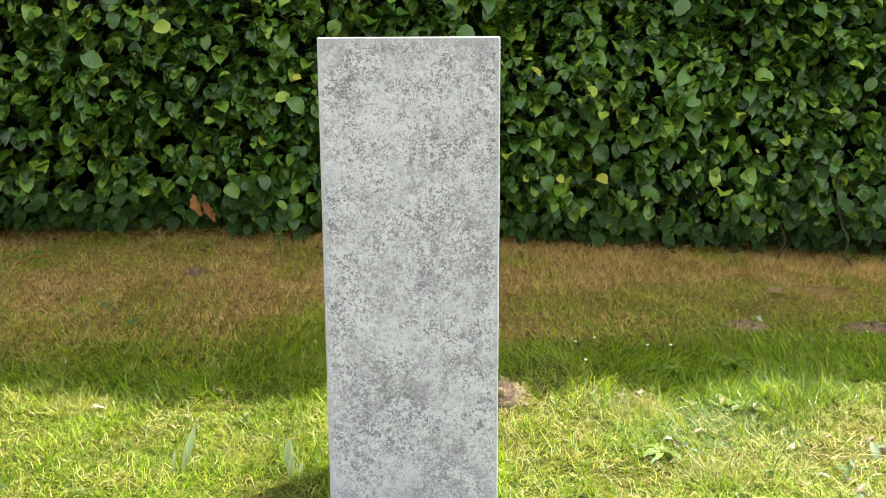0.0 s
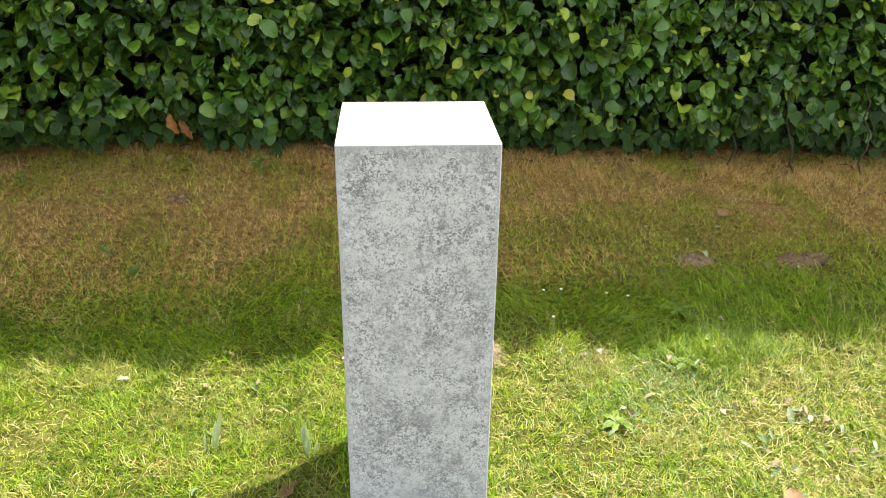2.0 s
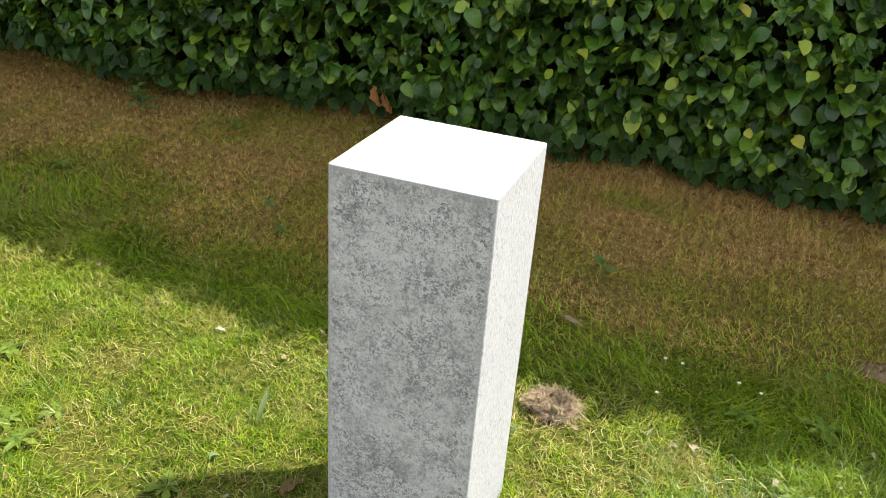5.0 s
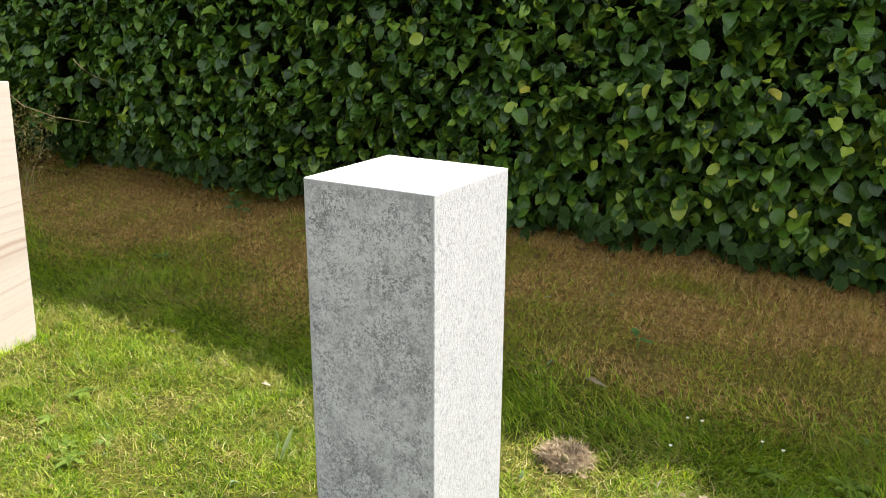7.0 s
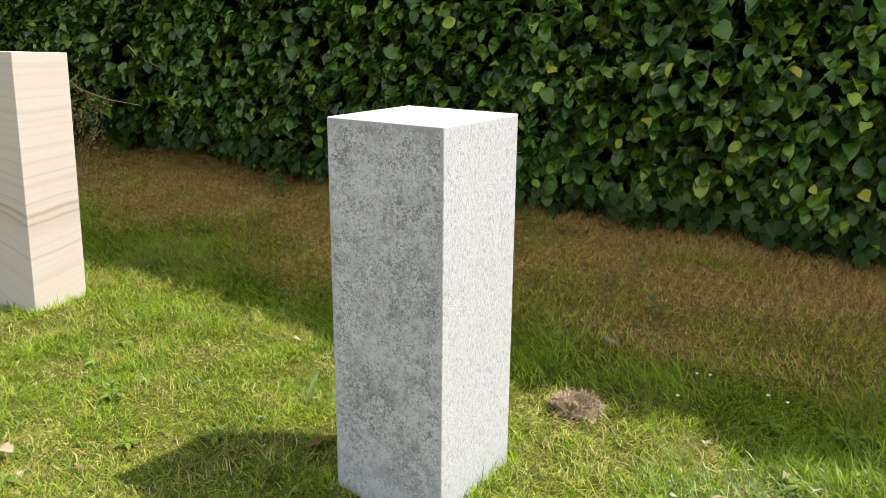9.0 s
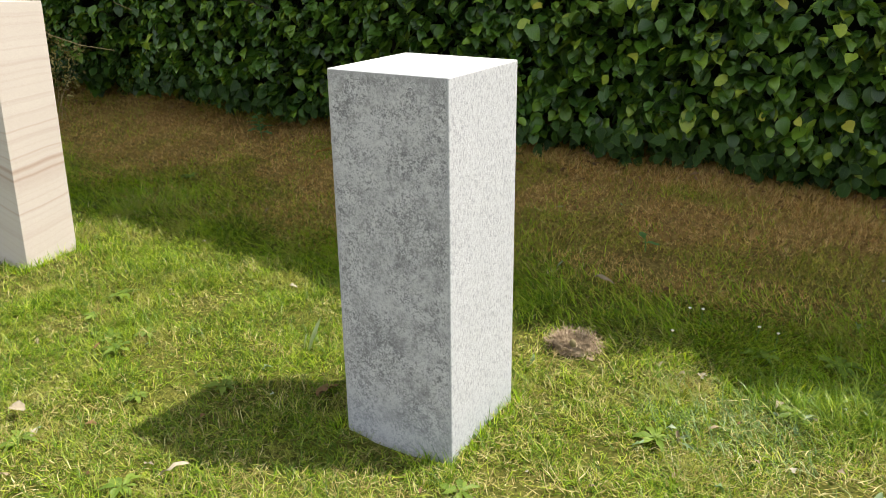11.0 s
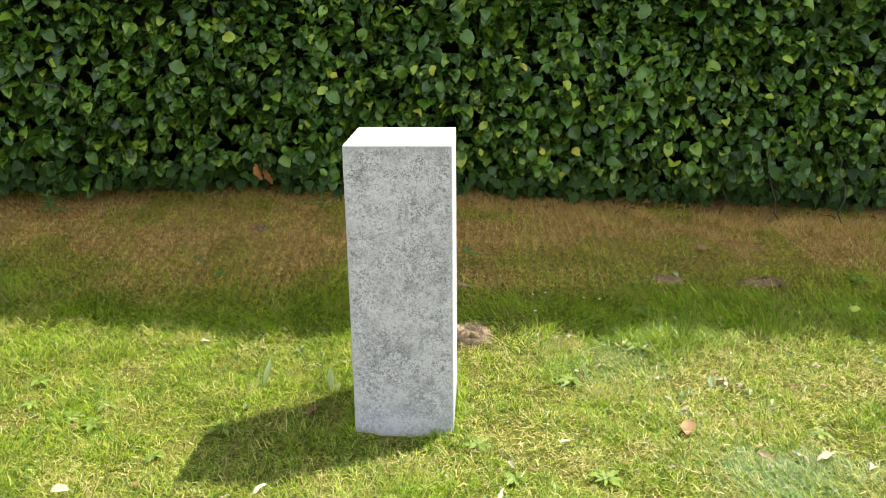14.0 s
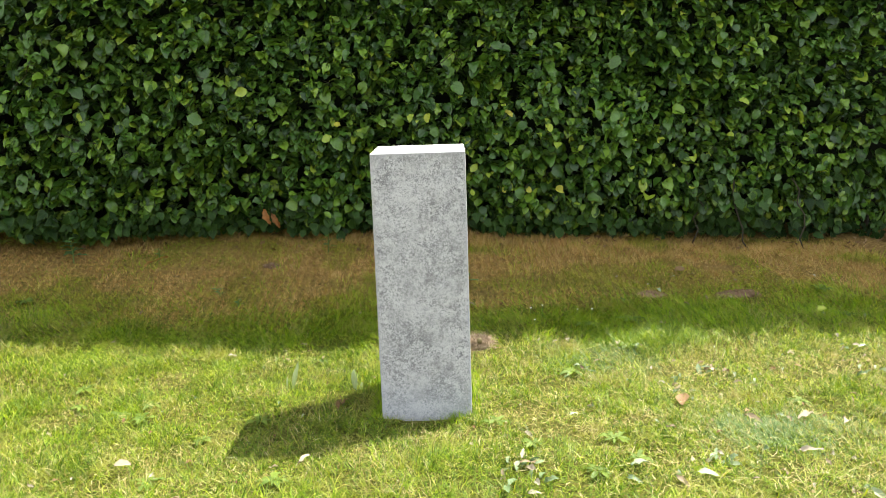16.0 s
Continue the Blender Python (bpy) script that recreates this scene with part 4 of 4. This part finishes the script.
def build_brushwood():
    """Dry stalks leaning out of the hedge behind the banded plinth, and the long bare twigs over them."""
    rng = random.Random(71)
    x, y = -3.40, 2.71
    brush = thing("dry_brushwood", x, y, float(ground_z(x, y)), "pale dry stalks leaning against the hedge", "brushwood")
    for i in range(30):
        p = Vector((rng.uniform(-0.30, 0.30), rng.uniform(-0.03, 0.10), -0.01))
        d = Vector((rng.uniform(-0.35, 0.35), rng.uniform(-0.05, 0.25), 1.0)).normalized()
        n, h = 6, rng.uniform(0.12, 0.5)
        pts = []
        for k in range(n):
            pts.append(tuple(p))
            p = p + d * (h / (n - 1))
            d = (d + Vector((rng.uniform(-0.4, 0.4), rng.uniform(-0.15, 0.1), rng.uniform(-0.15, 0.05)))).normalized()
        part("stalk", tube("stalk", pts, [0.0021 - 0.00025 * k for k in range(n)], PALE_TWIG, 5), brush)
    # shrivelled small leaves hanging in it
    r2 = np.random.RandomState(72)
    n = 900
    c = r2.randint(9, size=n)
    cx, cz = r2.uniform(-0.28, 0.42, 9)[c], r2.uniform(0.10, 0.46, 9)[c]
    w = np.stack([cx + r2.normal(0, 0.055, n), 0.04 + r2.normal(0, 0.04, n), cz + r2.normal(0, 0.05, n)], 1)
    small = [leaf_shape(np.random.RandomState(73 + i), 0.45, 4, 0.4, 0.3, 0.1) for i in range(4)]
    me = scatter_leaves("dry_leaves", small, r2, w, r2.normal(0, 1, (n, 3)), r2.normal(0, 0.6, (n, 3)) + (0, -0.5, 0.6), r2.uniform(0.012, 0.028, n), DRY_OLIVE)
    tagged(part("dry_leaves", me, brush, "shrivelled olive-brown small leaves"), kind="stuff")
    for pts in (((-3.45, 2.77, 0.935), (-3.25, 2.71, 0.825), (-3.04, 2.69, 0.73), (-2.85, 2.73, 0.68), (-2.71, 2.82, 0.65)),
                ((-2.69, 2.76, 0.96), (-2.665, 2.78, 0.92), (-2.64, 2.82, 0.88), (-2.63, 2.90, 0.845))):
        at_hedge(part("bare_twig", tube("bare_twig", pts, [0.0034, 0.0032, 0.003, 0.0026, 0.0022][:len(pts)], PALE_TWIG, 6), hedge, "long bare brown twig sticking out"))


build_brushwood()


def build_litter():
    rng = np.random.RandomState(81)
    n = 420
    x = rng.uniform(-3.8, 2.8, n)
    y = 3.25 + 0.07 * np.clip(x, -4.5, 3) + 0.12 + rng.normal(0, 0.09, n)
    w = np.stack([x, y, ground_z(x, y) + rng.uniform(0.004, 0.03, n)], 1)
    shapes = [leaf_shape(np.random.RandomState(82 + i), 0.5, 6, 0.4, 0.25, 0.07) for i in range(5)]
    me = scatter_leaves("leaf_litter", shapes, rng, w, rng.normal(0, 1, (n, 3)) * (1, 1, 0.15), rng.normal(0, 0.35, (n, 3)) + (0, 0, 1), rng.uniform(0.02, 0.05, n), BROWN_LEAF)
    tagged(new("leaf_litter", me), "brown fallen leaves under the hedge", "leaf litter", kind="stuff")


build_litter()


# ---- things lying and growing in the lawn ----
def lawn_leaf(name, x, y, size, material, label, category, seed, turn=0.0, lift=0.02, tilt=0.2, width=0.55, curl=0.3, group=""):
    me = mesh_of(name, leaf_shape(np.random.RandomState(seed), width, 8, 0.45, curl, 0.10, 0.5, 0.1), material)
    ob = new(name, me)
    a = radians(turn)
    ob.matrix_world = leaf_matrix((x, y, float(ground_z(x, y)) + lift), (math.cos(a), math.sin(a), tilt), (-0.3, -0.35, 1), size)
    return tagged(ob, label, category, group)


lawn_leaf("fallen_leaf", 0.805, 1.375, 0.062, BROWN_LEAF, "orange-brown fallen leaf upright in the grass", "leaf", 91, 80, 0.008, 0.9, 0.75, 0.15)
lawn_leaf("fallen_leaf", -0.335, 1.498, 0.065, BROWN_LEAF, "reddish brown fallen leaf beside the grey plinth", "leaf", 92, 70, 0.012, 0.7)
lawn_leaf("fallen_leaf", -0.90, 1.012, 0.045, PALE_LEAF, "pale brown fallen leaf on the sunlit lawn", "leaf", 93, 10, 0.03, 0.1, 0.7)
lawn_leaf("fallen_leaf", 1.237, 2.879, 0.075, BROWN_LEAF, "brown fallen leaf on the dry grass", "leaf", 94, 150, 0.02, 0.1)
lawn_leaf("fallen_leaf", 1.607, 2.211, 0.042, YOUNG, "yellow fallen leaf on the shaded grass", "leaf", 95, 20, 0.045, 0.15, 0.8, 0.1)
lawn_leaf("curled_leaf", 0.09, 2.36, 0.075, PALE_LEAF, "long curled white dry leaf on shaded grass", "leaf", 96, -20, 0.06, 0.05, 0.15, 0.25)
lawn_leaf("curled_leaf", 1.13, 1.27, 0.07, PALE_LEAF, "large curled bleached leaf on the sunlit lawn", "leaf", 97, 25, 0.02, 0.35, 0.28, 0.4)
lawn_leaf("curled_leaf", 1.03, 1.03, 0.07, PALE_LEAF, "narrow bleached leaf strip on the sunlit lawn", "leaf", 98, -10, 0.025, 0.05, 0.2, 0.1)
lawn_leaf("curled_leaf", -0.39, 1.03, 0.065, PALE_LEAF, "narrow bleached leaf in the plinth's shadow", "leaf", 99, 65, 0.03, 0.3, 0.2, 0.4)
for i, (x, y, s, m) in enumerate(((-0.83, 1.95, 0.055, PALE_LEAF), (-0.45, 1.93, 0.04, PALE_LEAF), (0.485, 2.01, 0.05, PALE_LEAF), (0.86, 1.64, 0.05, CUT_LEAF), (0.28, 1.25, 0.05, PALE_LEAF), (0.43, 1.32, 0.045, CUT_LEAF), (1.61, 1.86, 0.06, PALE_LEAF), (1.52, 1.62, 0.06, CUT_LEAF))):
    lawn_leaf("leaf_scrap", x, y, 0.65 * s, m, "pale dry leaf scrap lying on the grass", "leaf scrap", 110 + i, i * 77, 0.022, 0.15, 0.4, 0.4, "leaf scraps on the lawn")
for i, (x, y) in enumerate(((0.22, 0.88), (0.27, 1.0), (0.31, 0.93), (0.84, 1.0), (0.86, 1.53), (1.0, 1.75), (1.15, 0.83), (0.97, 1.33), (0.68, 0.92), (0.52, 0.95))):
    for k in range(3):
        lawn_leaf("cut_leaf", x + 0.035 * math.cos(2.1 * k + i), y + 0.03 * math.sin(2.1 * k + i), 0.036 + 0.009 * k, CUT_LEAF if (i + k) % 3 else PALE_LEAF, "limp grey-green cut leaf in a small heap", "cut leaf", 130 + 3 * i + k, 50 * k + 31 * i, 0.012 + 0.007 * k, 0.25, 0.36, 0.5, "cut leaves on the lawn")


def leaf_heap(x, y, count, size, reach, seed):
    """Limp cut leaves dropped together, crossing one another."""
    rng = random.Random(seed)
    for i in range(count):
        a, r = rng.uniform(0, 6.28), reach * math.sqrt(rng.random())
        mat = (CUT_LEAF, PALE_LEAF, CUT_LEAF)[i % 3]
        lawn_leaf("cut_leaf", x + r * math.cos(a), y + 0.6 * r * math.sin(a), size * rng.uniform(0.6, 1.1), mat, "limp pale leaf in a heap of cut leaves" if mat is PALE_LEAF else "limp grey-green leaf in a heap of cut leaves", "cut leaf", seed + i, rng.uniform(0, 360), rng.uniform(0.008, 0.022), rng.uniform(-0.1, 0.35), rng.uniform(0.2, 0.36), rng.uniform(0.3, 0.7), "cut leaves on the lawn")


for i, (x, y, n, size, reach) in enumerate(((0.25, 1.02, 9, 0.075, 0.075), (0.82, 1.01, 6, 0.065, 0.06), (1.12, 1.29, 5, 0.09, 0.05), (0.87, 1.61, 6, 0.06, 0.06), (1.05, 1.56, 5, 0.05, 0.08), (1.03, 1.76, 4, 0.055, 0.06), (1.52, 1.63, 6, 0.06, 0.09), (1.60, 1.88, 4, 0.06, 0.06), (0.78, 1.95, 4, 0.06, 0.05), (1.30, 1.02, 4, 0.06, 0.07), (0.52, 1.75, 4, 0.055, 0.05), (-0.80, 1.0, 2, 0.07, 0.03), (-0.86, 1.58, 2, 0.035, 0.03), (1.75, 1.5, 5, 0.06, 0.1))):
    leaf_heap(x, y, n, 0.78 * size, reach, 900 + 20 * i)


def scatter_scraps():
    rng = random.Random(17)
    shapes = [(mesh_of("leaf_scrap", leaf_shape(np.random.RandomState(200 + i), 0.3 + 0.06 * i, 7, 0.5, 0.4, 0.16, 0.5, 0.2), (PALE_LEAF, CUT_LEAF, BROWN_LEAF, PALE_LEAF)[i % 4])) for i in range(8)]
    labels = {"bleached_dry_leaf": "bleached dry leaf scrap in the lawn", "cut_grey_green_leaf": "small grey-green leaf scrap in the lawn", "dry_brown_leaf": "small brown leaf scrap in the lawn"}
    for i in range(190):
        x = rng.uniform(-1.5, 1.9) if i % 2 else rng.uniform(0.5, 1.9)
        y = rng.uniform(0.75, 2.1) if i % 5 else rng.uniform(2.1, 3.1)
        if abs(x + 0.01) < 0.2 and abs(y - 1.57) < 0.2:
            continue
        me = shapes[rng.randrange(8)]
        ob = new("leaf_scrap", me)
        a = rng.uniform(0, 6.3)
        ob.matrix_world = leaf_matrix((x, y, float(ground_z(x, y)) + rng.uniform(0.008, 0.028)), (math.cos(a), math.sin(a), rng.uniform(-0.1, 0.4)), (rng.uniform(-0.5, 0.5), rng.uniform(-0.6, 0.3), 1), rng.uniform(0.012, 0.032))
        tagged(ob, labels[me.materials[0].name], "leaf scrap", "leaf scraps on the lawn")


scatter_scraps()


def upright_blade(x, y, height, width, material, label, seed, lean):
    plant = thing("broad_blade", x, y, float(ground_z(x, y)), label, "plant")
    for i in range(3):
        v, q, uv = leaf_shape(np.random.RandomState(seed + i), width / height, 8, 0.3, 0.18, 0.02, 0.6)
        ob = part("leaf", mesh_of("leaf", (v, q, uv), material), plant)
        a = 1.9 * i + seed
        ob.matrix_basis = leaf_matrix((0.01 * math.cos(a), 0.01 * math.sin(a), -0.01), (lean + 0.2 * math.cos(a), 0.2 * math.sin(a), 1), (0.2 * math.cos(a), -1, 0.2), height * (1, 0.7, 0.5)[i])


upright_blade(-0.534, 1.69, 0.115, 0.014, SHEATH, "upright broad pale green stalk in the lawn", 301, 0.1)
upright_blade(-0.287, 1.669, 0.085, 0.022, SHEATH, "upright pale grey-green leaf beside the plinth", 304, 0.05)


def rosette(x, y, size, count, seed, label="broad-leaved green weed rosette in the lawn"):
    rng = np.random.RandomState(seed)
    plant = thing("weed", x, y, float(ground_z(x, y)) + 0.014, label, "weed", "weeds in the lawn")
    shape = [mesh_of("leaf", leaf_shape(np.random.RandomState(seed + i), 0.34, 9, 0.25, 0.45, 0.07, 0.6, 0.16), WEED) for i in range(2)]
    count = count + 4
    for i in range(count):
        a = i * 2 * math.pi / count + rng.uniform(-0.35, 0.35)
        ob = part("leaf", shape[i % 2], plant)
        ob.matrix_basis = leaf_matrix((0, 0, 0), (math.cos(a), math.sin(a), rng.uniform(0.2, 1.0)), (-0.5 * math.cos(a), -0.5 * math.sin(a), 1), size * rng.uniform(0.4, 0.85))


for i, (x, y, s, n) in enumerate(((-0.95, 1.36, 0.06, 6), (-0.72, 1.24, 0.055, 6), (-1.25, 1.62, 0.06, 6), (1.20, 1.42, 0.055, 6), (-1.04, 1.41, 0.06, 8), (-0.96, 1.48, 0.055, 7), (-0.58, 1.41, 0.07, 5), (0.82, 2.23, 0.08, 8), (0.63, 2.21, 0.07, 5), (0.90, 2.12, 0.085, 9), (0.20, 1.33, 0.07, 4), (-0.44, 0.97, 0.07, 6), (0.76, 1.98, 0.06, 6), (-1.2, 1.47, 0.05, 7), (0.54, 1.15, 0.06, 6), (0.58, 1.03, 0.055, 5), (0.46, 0.97, 0.06, 6), (0.30, 1.17, 0.055, 5), (1.80, 2.60, 0.08, 8), (1.75, 2.27, 0.06, 6), (-1.9, 2.5, 0.07, 7), (-0.79, 0.96, 0.06, 6), (0.5, 1.72, 0.06, 6))):
    rosette(x, y, s, n, 400 + 7 * i)


def daisy(x, y, height, seed):
    rng = random.Random(seed)
    z = float(ground_z(x, y))
    flower = thing("daisy", x, y, z, "small white daisy on a thin stalk", "flower", "daisies in the lawn")
    part("stem", tube("stem", [(0, 0, 0), (0.004, 0, height * 0.5), (0.006, 0.002, height)], [0.0012, 0.001, 0.001], STALK, 5), flower)
    v, q = [], []
    for i in range(16):
        a = 2 * math.pi * i / 16
        for r, w, h in ((0.0015, 0.0004, 0.0), (0.004, 0.0007, 0.003), (0.0054, 0.0003, 0.004)):
            for k in (-1, 1):
                v.append((0.006 + r * math.cos(a) - k * w * math.sin(a), 0.002 + r * math.sin(a) + k * w * math.cos(a), height + h))
        q += [(6 * i + 2 * j, 6 * i + 2 * j + 1, 6 * i + 2 * j + 3, 6 * i + 2 * j + 2) for j in (0, 1)]
    part("petals", quad_mesh("petals", np.array(v), np.array(q), PETAL), flower, "ring of white petals")
    bm = bmesh.new()
    bmesh.ops.create_uvsphere(bm, u_segments=10, v_segments=6, radius=0.0024, matrix=Matrix.Translation((0.006, 0.002, height + 0.001)) @ Matrix.Diagonal((1, 1, 0.55, 1)))
    part("centre", bm_mesh("centre", bm, YOLK, True), flower, "yellow flower centre")


for i, (x, y, h) in enumerate(((0.447, 2.271, 0.07), (0.656, 2.251, 0.065), (0.40, 2.14, 0.055), (0.40, 2.31, 0.05), (0.60, 2.29, 0.05))):
    daisy(x, y, h, i)


def build_nest():
    """A flattened clump of dead grass and fibre in front of the shaded tufts."""
    rng = np.random.RandomState(501)
    x, y = 0.158, 2.05
    clump = thing("dead_grass_clump", x, y, float(ground_z(x, y)), "matted clump of grey-brown dead grass", "grass clump")
    bm = bmesh.new()
    bmesh.ops.create_icosphere(bm, subdivisions=3, radius=1.0)
    for v in bm.verts:
        k = 1 + 0.25 * noise.noise(v.co * 2.5) + 0.15 * noise.noise(v.co * 6)
        v.co = Vector((v.co.x * 0.066 * k, v.co.y * 0.050 * k, (max(v.co.z, -0.3) - 0.75 * max(0.0, v.co.z - 0.55)) * 0.046 * k))
    for v in bm.verts:
        v.co.z *= 0.7
    part("core", bm_mesh("core", bm, FIBRE, True), clump)
    n, rows = 1700, 5
    V = np.zeros((n, rows, 2, 3))
    a, e = rng.uniform(0, 6.283, n), rng.uniform(0.0, 1.4, n)
    p = np.stack([0.066 * np.cos(a) * np.cos(e), 0.050 * np.sin(a) * np.cos(e), 0.044 * np.sin(np.minimum(e, 1.7 - e))], 1)
    d = unit(rng.normal(0, 1, (n, 3)) * (1, 1, 0.45))
    for i in range(rows):
        w = np.cross(d, [0, 0, 1.0]) * 0.0008
        V[:, i, 0], V[:, i, 1] = p - w, p + w
        p = p + d * rng.uniform(0.004, 0.013, (n, 1))
        d = unit(d + rng.normal(0, 0.4, (n, 3)))
    q = np.array([(2 * i, 2 * i + 1, 2 * i + 3, 2 * i + 2) for i in range(rows - 1)])
    Q = (q[None] + (np.arange(n) * rows * 2)[:, None, None]).reshape(-1, 4)
    tagged(part("fibre_mat", quad_mesh("fibre_mat", V.reshape(-1, 3), Q, FIBRE), clump), kind="stuff")
    bm = bmesh.new()
    bmesh.ops.create_icosphere(bm, subdivisions=2, radius=0.011, matrix=Matrix.Translation((0.012, -0.044, 0.036)) @ Matrix.Diagonal((1, 0.7, 1.2, 1)))
    part("pale_lump", bm_mesh("pale_lump", bm, PALE_LEAF, True), clump, "small pale lump")


build_nest()


def soil_patch(x, y, rx, ry, seed, label):
    """Crumbly bare earth lying in a low heap."""
    rng = np.random.RandomState(seed)
    patch = thing("soil_patch", x, y, float(ground_z(x, y)), label, "soil patch", "bare patches in the lawn")
    nr, na = 7, 26
    V = [(0, 0, 0.014)] + [(rx * r / nr * math.cos(2 * math.pi * k / na) * (1 + 0.2 * math.sin(3 * k + seed) * r / nr), ry * r / nr * math.sin(2 * math.pi * k / na) * (1 + 0.2 * math.sin(2 * k + seed)), 0.012 * (1 - (r / nr) ** 2) + rng.uniform(-0.008, 0.008) - 0.012 * (r == nr)) for r in range(1, nr + 1) for k in range(na)]
    Q = [(1 + (r - 1) * na + k, 1 + (r - 1) * na + (k + 1) % na, 1 + r * na + (k + 1) % na, 1 + r * na + k) for r in range(1, nr) for k in range(na)]
    Q += [(0, 1 + k, 1 + (k + 1) % na, 1 + (k + 2) % na) for k in range(0, na, 2)]
    part("earth", quad_mesh("earth", np.array(V), np.array(Q), SOIL), patch)
    for i in range(14):
        bm = bmesh.new()
        bmesh.ops.create_icosphere(bm, subdivisions=1, radius=rng.uniform(0.004, 0.009))
        for v in bm.verts:
            v.co *= 1 + 0.4 * noise.noise(v.co * 300 + Vector((i, seed, 0)))
        a, r = rng.uniform(0, 6.28), rng.uniform(0, 0.9)
        ob = part("crumb", bm_mesh("crumb", bm, SOIL), patch)
        ob.matrix_basis = pose(rx * r * math.cos(a), ry * r * math.sin(a), 0.012 * (1 - r * r) + 0.003)


soil_patch(0.979, 2.565, 0.085, 0.05, 601, "dark crumbly molehill soil in shaded grass")
soil_patch(1.398, 2.585, 0.11, 0.045, 602, "bare pale brown soil patch in shaded grass")
soil_patch(-0.86, 2.945, 0.05, 0.035, 603, "small dark soil heap in dry grass")
lawn_leaf("straw_stalk", -1.48, 2.87, 0.13, STRAW, "single pale straw stalk on dry grass", "straw", 701, 12, 0.03, 0.08, 0.035, 0.03)
